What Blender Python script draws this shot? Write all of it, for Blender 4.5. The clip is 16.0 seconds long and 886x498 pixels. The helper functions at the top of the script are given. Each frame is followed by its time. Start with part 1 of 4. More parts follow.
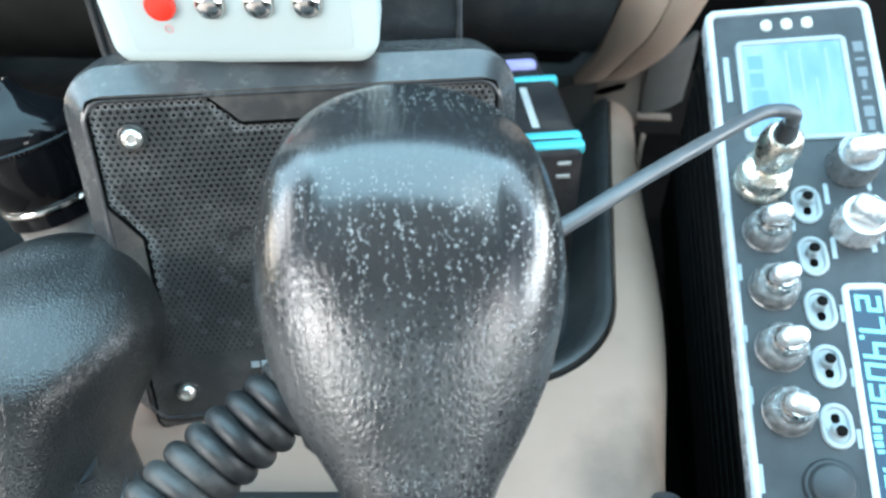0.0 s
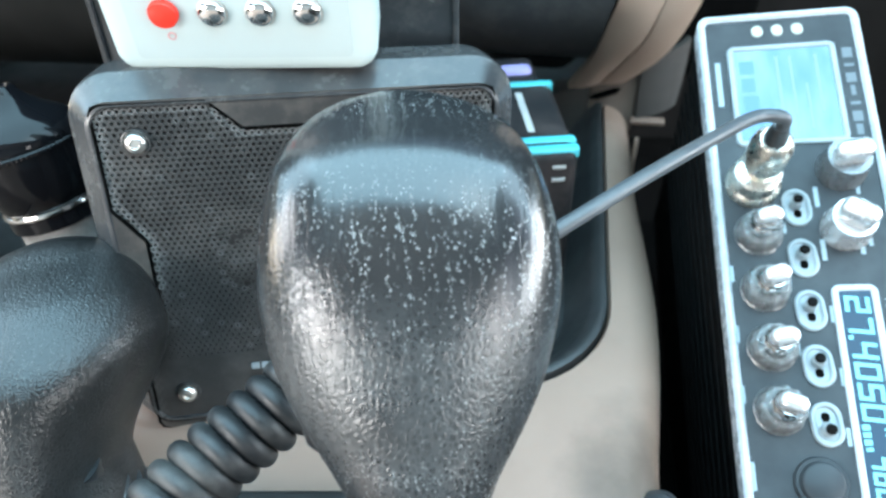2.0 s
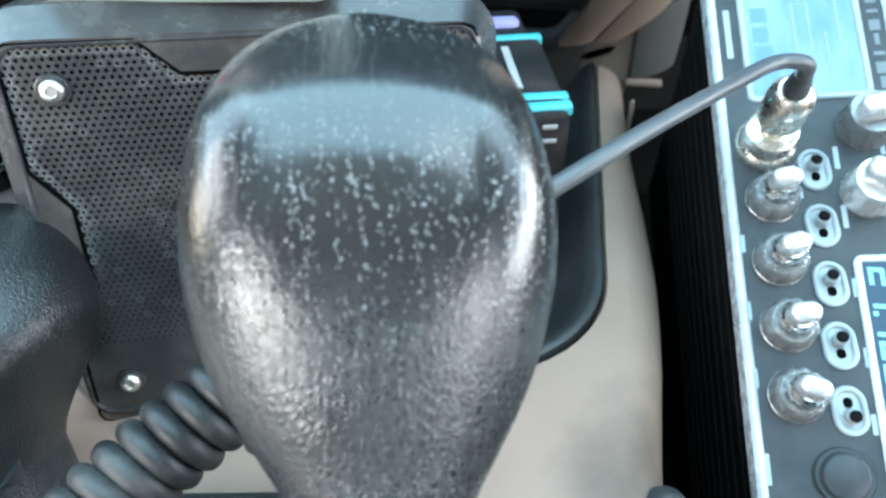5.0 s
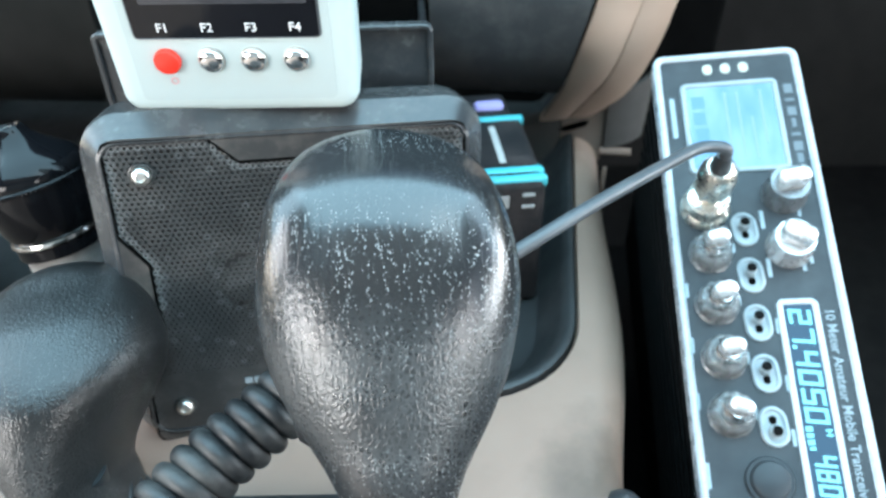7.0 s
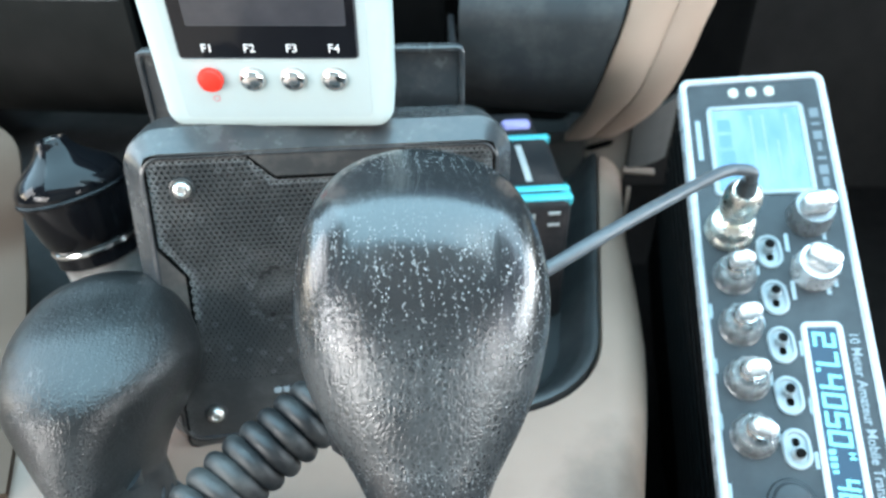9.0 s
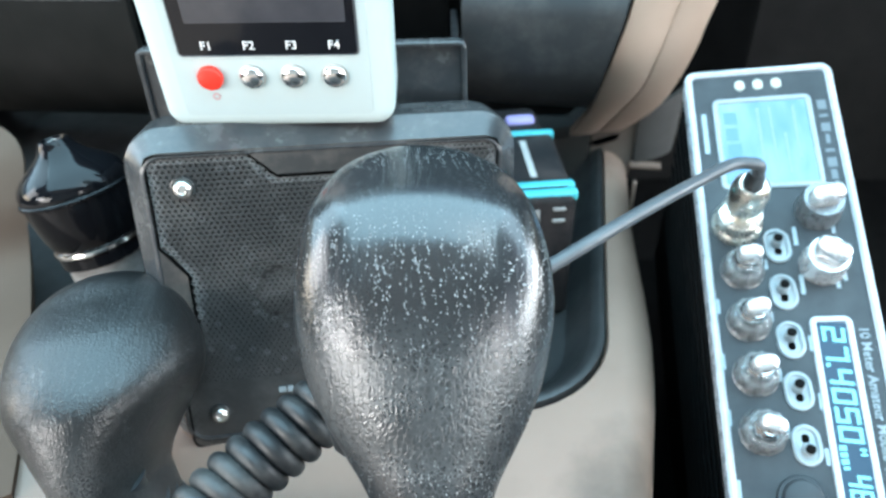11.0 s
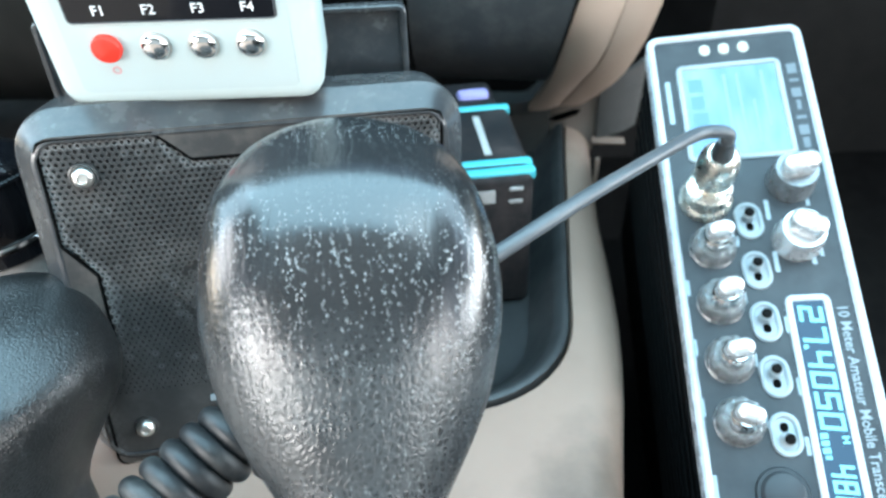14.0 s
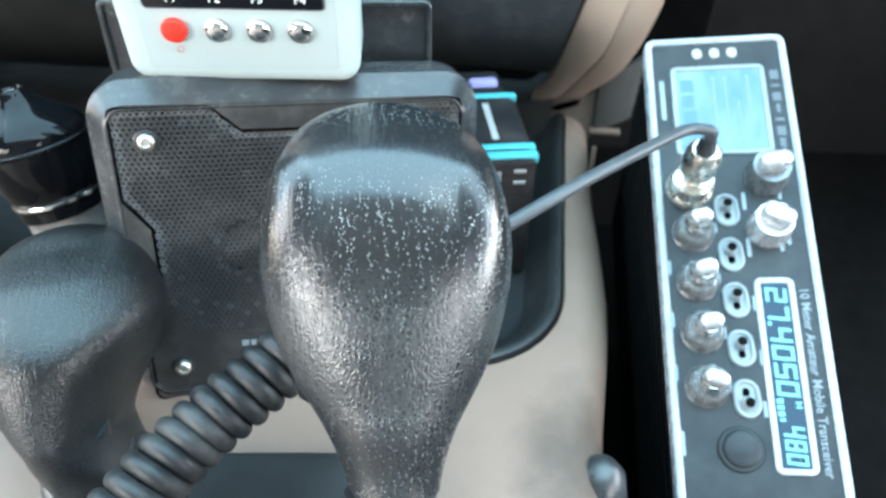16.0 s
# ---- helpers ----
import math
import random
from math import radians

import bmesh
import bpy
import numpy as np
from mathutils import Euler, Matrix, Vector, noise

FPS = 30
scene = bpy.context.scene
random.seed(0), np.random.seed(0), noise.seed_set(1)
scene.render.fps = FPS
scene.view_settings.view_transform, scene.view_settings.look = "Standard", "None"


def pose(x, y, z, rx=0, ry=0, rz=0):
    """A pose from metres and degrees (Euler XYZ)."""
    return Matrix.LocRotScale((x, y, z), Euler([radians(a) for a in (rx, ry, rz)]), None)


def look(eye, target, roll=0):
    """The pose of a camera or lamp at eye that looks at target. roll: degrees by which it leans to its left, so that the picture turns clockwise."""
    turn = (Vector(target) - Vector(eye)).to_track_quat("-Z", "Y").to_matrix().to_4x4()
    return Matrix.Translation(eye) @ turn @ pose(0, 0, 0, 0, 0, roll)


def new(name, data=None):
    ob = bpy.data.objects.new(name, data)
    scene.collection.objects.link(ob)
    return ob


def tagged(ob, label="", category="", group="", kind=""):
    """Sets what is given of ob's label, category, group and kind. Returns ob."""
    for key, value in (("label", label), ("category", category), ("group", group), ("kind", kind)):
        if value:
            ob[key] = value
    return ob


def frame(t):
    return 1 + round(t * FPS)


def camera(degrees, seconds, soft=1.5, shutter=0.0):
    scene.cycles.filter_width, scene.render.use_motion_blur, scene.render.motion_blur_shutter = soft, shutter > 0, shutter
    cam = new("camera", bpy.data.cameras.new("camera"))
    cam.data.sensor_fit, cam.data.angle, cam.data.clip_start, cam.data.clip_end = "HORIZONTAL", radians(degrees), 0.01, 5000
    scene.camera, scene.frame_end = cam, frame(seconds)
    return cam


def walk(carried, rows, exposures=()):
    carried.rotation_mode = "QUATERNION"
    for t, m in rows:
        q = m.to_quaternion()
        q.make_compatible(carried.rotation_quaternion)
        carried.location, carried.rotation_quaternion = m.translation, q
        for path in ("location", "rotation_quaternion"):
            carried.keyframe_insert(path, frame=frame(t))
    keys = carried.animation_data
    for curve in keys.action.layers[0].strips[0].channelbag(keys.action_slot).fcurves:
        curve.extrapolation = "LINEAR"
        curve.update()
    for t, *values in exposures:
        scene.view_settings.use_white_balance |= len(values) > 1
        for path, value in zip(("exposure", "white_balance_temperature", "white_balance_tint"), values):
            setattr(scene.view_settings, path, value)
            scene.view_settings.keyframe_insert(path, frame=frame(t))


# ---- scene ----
cam = camera(62.52, 16.0, soft=2.5)
cam.data.dof.use_dof, cam.data.dof.focus_distance, cam.data.dof.aperture_fstop = True, 0.189, 17.0
# seconds, eye (m), turn about x, y, z (degrees)
PATH = [
    (0, 0.00712, 0.00239, 0.59937, 49.916, 1.272, 2.980),
    (0.5, 0.01263, 0.00241, 0.59934, 50.100, 2.667, 1.943),
    (1, 0.01715, 0.00417, 0.59807, 50.087, 3.183, 1.312),
    (1.5, 0.00743, 0.00261, 0.59874, 50.101, 1.650, 2.419),
    (2, 0.00649, -0.00089, 0.60184, 50.161, 1.080, 2.621),
    (2.5, 0.00254, 0.00440, 0.59532, 50.080, 0.045, 3.022),
    (3, -0.00025, 0.00539, 0.59435, 49.808, -0.742, 3.195),
    (3.5, 0.00291, 0.01110, 0.58938, 49.738, 0.173, 2.375),
    (4, -0.00038, 0.01995, 0.57961, 49.133, -1.049, 3.271),
    (4.2, 0.00553, 0.01867, 0.58169, 48.998, -0.006, 2.196),
    (6.3, 0.01158, 0.02140, 0.57876, 47.941, 0.906, 1.533),
    (6.5, 0.01337, 0.00328, 0.59638, 48.248, -0.100, 1.289),
    (7, 0.01047, -0.02013, 0.61394, 52.457, 0.893, 1.364),
    (7.5, 0.01188, -0.02597, 0.61883, 53.221, 1.271, 2.121),
    (8, 0.01212, -0.02455, 0.61839, 53.800, 1.009, 2.716),
    (8.5, 0.00815, -0.02474, 0.61853, 53.702, 1.118, 2.804),
    (9, 0.00690, -0.02413, 0.61792, 53.587, 0.833, 3.142),
    (9.2, 0.00546, -0.02452, 0.61770, 53.668, 0.886, 3.206),
    (11.3, 0.00972, -0.02090, 0.61609, 53.323, 1.993, 3.341),
    (11.5, 0.01190, -0.01989, 0.61488, 53.316, 2.370, 3.215),
    (12, 0.00821, -0.01719, 0.61161, 52.854, 1.579, 3.617),
    (12.5, 0.01408, -0.01311, 0.60902, 52.427, 2.315, 2.541),
    (13, 0.01499, -0.01212, 0.60837, 52.132, 2.527, 2.443),
    (13.5, 0.01667, -0.00910, 0.60759, 52.019, 2.050, 1.153),
    (14, 0.01547, -0.00188, 0.60194, 52.076, 1.723, 0.363),
    (14.5, 0.01090, 0.00129, 0.59820, 51.722, 0.401, 1.119),
    (15, 0.00773, 0.00086, 0.59769, 51.333, -0.289, 1.562),
    (15.5, 0.00913, 0.00454, 0.59498, 50.868, -0.028, 1.166),
    (16, 0.00831, -0.02856, 0.61825, 50.617, -0.921, 1.452),
]
walk(cam, [(t, pose(x, y, z, rx, ry, rz)) for t, x, y, z, rx, ry, rz in PATH], [(0.0, 1.10), (2.0, 1.11), (4.0, 1.04), (6.5, 1.08), (7.0, 1.00), (8.5, 1.07), (11.5, 1.10), (12.0, 1.13), (13.0, 1.17), (14.0, 1.17), (14.5, 1.08), (15.0, 1.10), (16.0, 1.04)])

# ---- world, sun, the light through the cab's windows and added fill lamps ----
world = bpy.data.worlds.new("sky")
scene.world = world
world.use_nodes = True
sky = world.node_tree.nodes.new("ShaderNodeTexSky")
sky.sky_type, sky.sun_disc, sky.sun_elevation, sky.sun_rotation = "NISHITA", False, radians(48), radians(120)
world.node_tree.links.new(sky.outputs["Color"], world.node_tree.nodes["Background"].inputs["Color"])
world.node_tree.nodes["Background"].inputs["Strength"].default_value = 0.08


def panel_lamp(name, eye, target, width, height, power, colour):
    """Rectangular area lamp: daylight in a window's opening, and the added fill."""
    lamp = bpy.data.lights.new(name, "AREA")
    lamp.shape, lamp.size, lamp.size_y, lamp.energy, lamp.color = "RECTANGLE", width, height, power, colour
    ob = new(name, lamp)
    ob.matrix_basis = look(eye, target)
    return ob


panel_lamp("windscreen_light", (0.0, 0.11, 1.265), (0.0, -0.02, 0.275), 1.62, 0.96, 19.3, (0.445, 0.775, 0.95))
# added pair, no such windows seen: carries the blue band round the knob
for side in (-1, 1):
    panel_lamp("quarter_fill_light", (side * 0.83, 0.42, 0.93), (0.0, 0.14, 0.52), 0.62, 0.56, 3.6, (0.52, 0.80, 0.96))
panel_lamp("right_window_light", (0.83, 0.09, 0.59), (0.0, 0.10, 0.52), 0.62, 0.17, 3.1, (0.88, 0.95, 1.0))
panel_lamp("left_window_light", (-0.83, -0.42, 0.725), (0.0, 0.05, 0.52), 0.30, 0.15, 1.75, (0.95, 0.965, 0.975))
# four added fill lamps, placed for the highlights on the two knobs
panel_lamp("left_door_fill_light", (-0.83, 0.04, 0.73), (0.0, 0.06, 0.50), 0.32, 0.26, 1.2, (0.95, 0.96, 0.98))
panel_lamp("left_edge_fill_light", (-0.83, 0.12, 0.54), (0.0, 0.10, 0.52), 0.22, 0.10, 0.36, (1.0, 0.86, 0.66))
panel_lamp("right_rear_fill_light", (0.83, -0.70, 0.74), (0.0, 0.0, 0.55), 0.46, 0.36, 3.0, (0.98, 0.97, 0.96))
panel_lamp("left_rear_fill_light", (-0.83, -0.84, 0.72), (0.0, 0.0, 0.50), 0.56, 0.46, 6.8, (1.0, 0.97, 0.94))


# ---- helpers of this scene ----
def mat4(o, x, y, z):
    """A pose from an origin and three axes, made square to one another (x is kept in z's plane)."""
    z = Vector(z).normalized()
    x = Vector(x)
    x = (x - z * x.dot(z)).normalized()
    y = z.cross(x)
    m = Matrix((x, y, z)).transposed().to_4x4()
    m.translation = o
    return m


def part(name, bm, material, parent=None, label="", m=None, smooth=True):
    """Links a bmesh as one mesh object, under a thing or a part."""
    me = bpy.data.meshes.new(name)
    bmesh.ops.recalc_face_normals(bm, faces=bm.faces)
    bm.to_mesh(me)
    bm.free()
    if smooth:
        me.shade_smooth()
        me.set_sharp_from_angle(angle=radians(40))
    for one in (material if isinstance(material, (list, tuple)) else [material]):
        me.materials.append(one)
    ob = new(name, me)
    if m is not None:
        ob.matrix_basis = m
    if parent is not None:
        ob.parent = parent
    if label:
        ob["label"] = label
    return ob


def thing(name, m, label, category, group=""):
    ob = new(name)
    ob.empty_display_size = 0.01
    ob.matrix_basis = m
    return tagged(ob, label, category, group)


def box(sx, sy, sz, bevel=0.0, at=(0, 0, 0), seg=3, bm=None, top_scale=1.0):
    """A box centred on at, with rounded edges."""
    b = bmesh.new()
    bmesh.ops.create_cube(b, size=1.0, matrix=Matrix.Diagonal((sx, sy, sz, 1)))
    for v in b.verts:
        if v.co.z > 0:
            v.co.x *= top_scale
            v.co.y *= top_scale
    if bevel > 0:
        bmesh.ops.bevel(b, geom=b.edges[:], offset=bevel, segments=seg, profile=0.5, affect="EDGES", clamp_overlap=True)
    bmesh.ops.translate(b, vec=at, verts=b.verts)
    if bm is None:
        return b
    join(bm, b)
    return bm


def join(bm, other, m=None):
    me = bpy.data.meshes.new("tmp")
    other.to_mesh(me)
    other.free()
    if m is not None:
        me.transform(m)
    bm.from_mesh(me)
    bpy.data.meshes.remove(me)
    return bm


def outline(w, h, r, n=6):
    """A rounded rectangle centred on the origin, as points counter-clockwise."""
    pts = []
    for cx, cy, a0 in ((w / 2 - r, h / 2 - r, 0), (-w / 2 + r, h / 2 - r, 90), (-w / 2 + r, -h / 2 + r, 180), (w / 2 - r, -h / 2 + r, 270)):
        for i in range(n + 1):
            a = radians(a0 + 90 * i / n)
            pts.append((cx + r * math.cos(a), cy + r * math.sin(a)))
    return pts


def slab(w, h, r, levels, n=6, bm=None, at=(0, 0)):
    """Stacked rounded rectangles: levels of (z, inset); closed at both ends."""
    b = bm or bmesh.new()
    rings = []
    for z, inset in levels:
        pts = outline(w - 2 * inset, h - 2 * inset, max(r - inset, 0.0002), n)
        rings.append([b.verts.new((x + at[0], y + at[1], z)) for x, y in pts])
    for lo, hi in zip(rings, rings[1:]):
        for i in range(len(lo)):
            j = (i + 1) % len(lo)
            b.faces.new((lo[i], lo[j], hi[j], hi[i]))
    b.faces.new(rings[0][::-1])
    b.faces.new(rings[-1])
    return b


def frame_ring(w, h, r, inner, z0, z1, bev=0.0004, n=6):
    """A rounded rectangular frame, inner wide, from z0 to z1."""
    b = bmesh.new()
    rings = []
    for z, inset in ((z0, 0), (z1 - bev, 0), (z1, bev), (z1, inner - bev), (z1 - bev, inner), (z0, inner)):
        pts = outline(w - 2 * inset, h - 2 * inset, max(r - inset, 0.0003), n)
        rings.append([b.verts.new((x, y, z)) for x, y in pts])
    rings.append(rings[0])
    for lo, hi in zip(rings, rings[1:]):
        for i in range(len(lo)):
            j = (i + 1) % len(lo)
            b.faces.new((lo[i], lo[j], hi[j], hi[i]))
    return b


def lathe(profile, seg=40, bm=None, wobble=None):
    """Turns a profile of (radius, z) about z; closes the ends. wobble(angle, i): a factor on the radius."""
    b = bm or bmesh.new()
    rings = []
    for i, (r, z) in enumerate(profile):
        ring = []
        for k in range(seg):
            a = 2 * math.pi * k / seg
            f = wobble(a, i) if wobble else 1.0
            ring.append(b.verts.new((r * f * math.cos(a), r * f * math.sin(a), z)))
        rings.append(ring)
    for lo, hi in zip(rings, rings[1:]):
        for k in range(seg):
            j = (k + 1) % seg
            b.faces.new((lo[k], lo[j], hi[j], hi[k]))
    b.faces.new(rings[0][::-1])
    b.faces.new(rings[-1])
    return b


def spline(pts, steps=12):
    """A smooth line through the points."""
    p = [Vector(q) for q in pts]
    p = [2 * p[0] - p[1]] + p + [2 * p[-1] - p[-2]]
    out = []
    for i in range(1, len(p) - 2):
        a, b, c, d = p[i - 1:i + 3]
        for s in range(steps):
            t = s / steps
            out.append(0.5 * (2 * b + (c - a) * t + (2 * a - 5 * b + 4 * c - d) * t * t + (3 * b - a - 3 * c + d) * t ** 3))
    return out + [p[-2]]


def tube(line, radius, seg=10, bm=None):
    """A round tube along a line; radius: a number or one for each point."""
    b = bm or bmesh.new()
    rings, up = [], Vector((0.13, 0.2, 0.97))
    for i, q in enumerate(line):
        t = (line[min(i + 1, len(line) - 1)] - line[max(i - 1, 0)]).normalized()
        up = (up - t * up.dot(t)).normalized()
        side = t.cross(up)
        r = radius[i] if isinstance(radius, (list, tuple)) else radius
        rings.append([b.verts.new(q + r * (math.cos(2 * math.pi * k / seg) * up + math.sin(2 * math.pi * k / seg) * side)) for k in range(seg)])
    for lo, hi in zip(rings, rings[1:]):
        for k in range(seg):
            j = (k + 1) % seg
            b.faces.new((lo[k], lo[j], hi[j], hi[k]))
    b.faces.new(rings[0][::-1])
    b.faces.new(rings[-1])
    return b


def words(text, size, depth=0.0002, bold=0.0):
    """Built-in font, as a bmesh lying in the xy plane, its middle at the origin."""
    cu = bpy.data.curves.new("tmp", "FONT")
    cu.body, cu.size, cu.extrude, cu.align_x, cu.align_y = text, size, depth, "CENTER", "CENTER"
    cu.resolution_u, cu.offset = 3, bold
    ob = new("tmp", cu)
    bpy.context.view_layer.update()
    me = bpy.data.meshes.new_from_object(ob.evaluated_get(bpy.context.evaluated_depsgraph_get()))
    b = bmesh.new()
    b.from_mesh(me)
    bpy.data.objects.remove(ob)
    bpy.data.curves.remove(cu)
    bpy.data.meshes.remove(me)
    return b


def curve_value(table, d):
    """Smooth reading of a table of (d, value)."""
    xs, ys = [q[0] for q in table], [q[1] for q in table]
    if d <= xs[0]:
        return ys[0]
    for i in range(len(xs) - 1):
        if d <= xs[i + 1]:
            h = xs[i + 1] - xs[i]
            t = (d - xs[i]) / h
            m0 = (ys[i + 1] - ys[i - 1]) / (xs[i + 1] - xs[i - 1]) if i > 1 else (ys[i + 1] - ys[i]) / h
            m1 = (ys[i + 2] - ys[i]) / (xs[i + 2] - xs[i]) if i + 2 < len(xs) else (ys[i + 1] - ys[i]) / h
            return (2 * t ** 3 - 3 * t * t + 1) * ys[i] + (t ** 3 - 2 * t * t + t) * h * m0 + (3 * t * t - 2 * t ** 3) * ys[i + 1] + (t ** 3 - t * t) * h * m1
    return ys[-1]


# ---- materials ----
class Nodes:
    """A material with a Principled shader and a few short ways to feed it."""
    def __init__(self, name, colour=(0.5, 0.5, 0.5), rough=0.5, metal=0.0, spec=0.5):
        self.mat = bpy.data.materials.new(name)
        self.mat.use_nodes = True
        self.tree = self.mat.node_tree
        self.p = self.tree.nodes["Principled BSDF"]
        self.p.inputs["Base Color"].default_value = (*colour, 1)
        self.p.inputs["Roughness"].default_value = rough
        self.p.inputs["Metallic"].default_value = metal
        self.p.inputs["Specular IOR Level"].default_value = spec
        self.at = None

    def add(self, kind, **values):
        n = self.tree.nodes.new(kind)
        for k, v in values.items():
            if k in n.inputs:
                n.inputs[k].default_value = v
        return n

    def link(self, a, b):
        self.tree.links.new(a, b)

    def coords(self, scale=(1, 1, 1)):
        if self.at is None:
            self.at = self.tree.nodes.new("ShaderNodeTexCoord")
        m = self.add("ShaderNodeMapping")
        m.inputs["Scale"].default_value = scale
        self.link(self.at.outputs["Object"], m.inputs["Vector"])
        return m.outputs["Vector"]

    def noise(self, scale, detail=4.0, stretch=(1, 1, 1), rough=0.55):
        n = self.add("ShaderNodeTexNoise", Scale=scale, Detail=detail, Roughness=rough)
        self.link(self.coords(stretch), n.inputs["Vector"])
        return n.outputs["Fac"]

    def voronoi(self, scale, stretch=(1, 1, 1), feature="F1", out="Distance"):
        n = self.add("ShaderNodeTexVoronoi", Scale=scale)
        n.feature = feature
        self.link(self.coords(stretch), n.inputs["Vector"])
        return n.outputs[out]

    def ramp(self, source, *stops):
        n = self.add("ShaderNodeValToRGB")
        e = n.color_ramp.elements
        while len(e) < len(stops):
            e.new(0.5)
        for el, (pos, c) in zip(e, stops):
            el.position = pos
            el.color = (*c, 1) if isinstance(c, (tuple, list)) else (c, c, c, 1)
        self.link(source, n.inputs["Fac"])
        return n.outputs["Color"]

    def mix(self, fac, a, b):
        n = self.tree.nodes.new("ShaderNodeMix")
        n.data_type = "RGBA"
        for key, v in (("Factor", fac), ("A", a), ("B", b)):
            sock = [s for s in n.inputs if s.name == key and s.enabled][0]
            if isinstance(v, (tuple, list)):
                sock.default_value = (*v, 1)
            elif isinstance(v, (int, float)):
                sock.default_value = v
            else:
                self.link(v, sock)
        return [s for s in n.outputs if s.enabled][0]

    def maths(self, op, a, b=0.0):
        n = self.tree.nodes.new("ShaderNodeMath")
        n.operation = op
        for i, v in enumerate((a, b)):
            if isinstance(v, (int, float)):
                n.inputs[i].default_value = v
            else:
                self.link(v, n.inputs[i])
        return n.outputs[0]

    def colour(self, socket):
        self.link(socket, self.p.inputs["Base Color"])
        return self

    def rough(self, socket):
        self.link(socket, self.p.inputs["Roughness"])
        return self

    def bump(self, height, strength=0.3, distance=0.0005):
        n = self.add("ShaderNodeBump", Strength=abs(strength), Distance=distance)
        n.invert = strength < 0
        self.link(height, n.inputs["Height"])
        last = self.p.inputs["Normal"].links
        if last:
            self.link(last[0].from_socket, n.inputs["Normal"])
        self.link(n.outputs["Normal"], self.p.inputs["Normal"])
        return self


def plastic(name, a, b, rough=(0.35, 0.55), grain=1500, strength=0.15, spots=60.0, spec=0.5):
    """Moulded plastic: fine grain, uneven gloss, slight dirt."""
    k = Nodes(name, a, rough[0], spec=spec)
    n = k.noise(spots, 6)
    k.colour(k.ramp(n, (0.3, a), (0.72, b)))
    k.rough(k.ramp(k.noise(spots * 2.3, 5), (0.3, rough[0]), (0.7, rough[1])))
    k.bump(k.noise(grain, 3), strength, 0.0002)
    return k.mat


def dusty(name, a, dust, amount=0.5, rough=(0.4, 0.7), grain=1200, strength=0.25):
    """Black plastic with dust and scuffs lying on it."""
    k = Nodes(name, a, rough[0])
    d = k.ramp(k.noise(45, 8, rough=0.7), (0.45, 0.0), (0.8, amount))
    s = k.ramp(k.noise(900, 2), (0.68, 0.0), (0.80, amount * 0.6))
    both = k.maths("MAXIMUM", d, s)
    k.colour(k.mix(both, a, dust))
    k.rough(k.ramp(both, (0.0, rough[0]), (0.6, rough[1])))
    k.bump(k.noise(grain, 3), strength, 0.0002)
    return k.mat


def glowing(name, colour, strength, base=(0.02, 0.02, 0.03)):
    k = Nodes(name, base, 0.3, spec=0.15)
    k.p.inputs["Emission Color"].default_value = (*colour, 1)
    k.p.inputs["Emission Strength"].default_value = strength
    return k.mat


def console_plastic():
    """Beige grained plastic, soiled in blotches, with a hollow's shade beside the radio painted in."""
    k = Nodes("beige_plastic", (0.4, 0.3, 0.25), 0.5)
    clean = k.ramp(k.noise(25, 6), (0.3, (0.268, 0.175, 0.134)), (0.72, (0.304, 0.202, 0.156)))
    far = k.add("ShaderNodeVectorMath")
    far.operation = "DISTANCE"
    far.inputs[1].default_value = (0.0540, 0.1060, 0.0)
    k.link(k.coords((1.0, 0.8, 1.0)), far.inputs[0])
    rough_edge = k.maths("ADD", far.outputs["Value"], k.maths("MULTIPLY", k.noise(55, 5), 0.030))
    # dark spot: the shaded slope of a hollow in the deck, put into the colour
    worn = k.ramp(k.maths("MULTIPLY", rough_edge, 19.0), (0.50, 0.95), (1.0, 0.0))
    soil = k.ramp(k.noise(14, 5, rough=0.6), (0.52, 0.0), (0.78, 0.35))
    k.colour(k.mix(k.maths("MAXIMUM", worn, soil), clean, (0.085, 0.058, 0.042)))
    k.rough(k.ramp(k.noise(58, 5), (0.3, 0.42), (0.7, 0.6)))
    k.bump(k.noise(2200, 3), 0.25, 0.0002)
    return k.mat


M_beige = console_plastic()
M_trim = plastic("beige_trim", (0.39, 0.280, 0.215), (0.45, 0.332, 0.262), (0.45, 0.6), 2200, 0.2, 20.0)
# same beige as the trim, darkened in colour for the dimmer left side
M_trim_shaded = plastic("shaded_beige_trim", (0.096, 0.067, 0.051), (0.118, 0.083, 0.064), (0.7, 0.85), 2200, 0.2, 20.0, 0.06)
# the foot's beige, with the shade under the dashboard put into the colour
M_foot = plastic("shaded_beige_foot", (0.19, 0.148, 0.122), (0.24, 0.188, 0.156), (0.5, 0.7), 1800, 0.3, 30.0)
M_wing = plastic("dark_grey_plastic", (0.045, 0.040, 0.037), (0.065, 0.058, 0.052), (0.5, 0.7), 1800, 0.3, 30.0)
# darker, duller copy of the dash black, for the left panel and the top
M_dash_dark = plastic("dash_black_darker", (0.009, 0.009, 0.008), (0.016, 0.015, 0.014), (0.65, 0.85), 1800, 0.35, 30.0, 0.06)
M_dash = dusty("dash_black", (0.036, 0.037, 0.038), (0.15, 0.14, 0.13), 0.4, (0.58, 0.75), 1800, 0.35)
M_dash.node_tree.nodes["Principled BSDF"].inputs["Specular IOR Level"].default_value = 0.18
M_black = plastic("black_plastic", (0.014, 0.014, 0.015), (0.022, 0.022, 0.023), (0.3, 0.5), 1500, 0.15)
# near-black: the darkness of gaps, recesses and undersides as a colour
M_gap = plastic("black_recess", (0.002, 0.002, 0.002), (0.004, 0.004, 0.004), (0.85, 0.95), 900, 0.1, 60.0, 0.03)
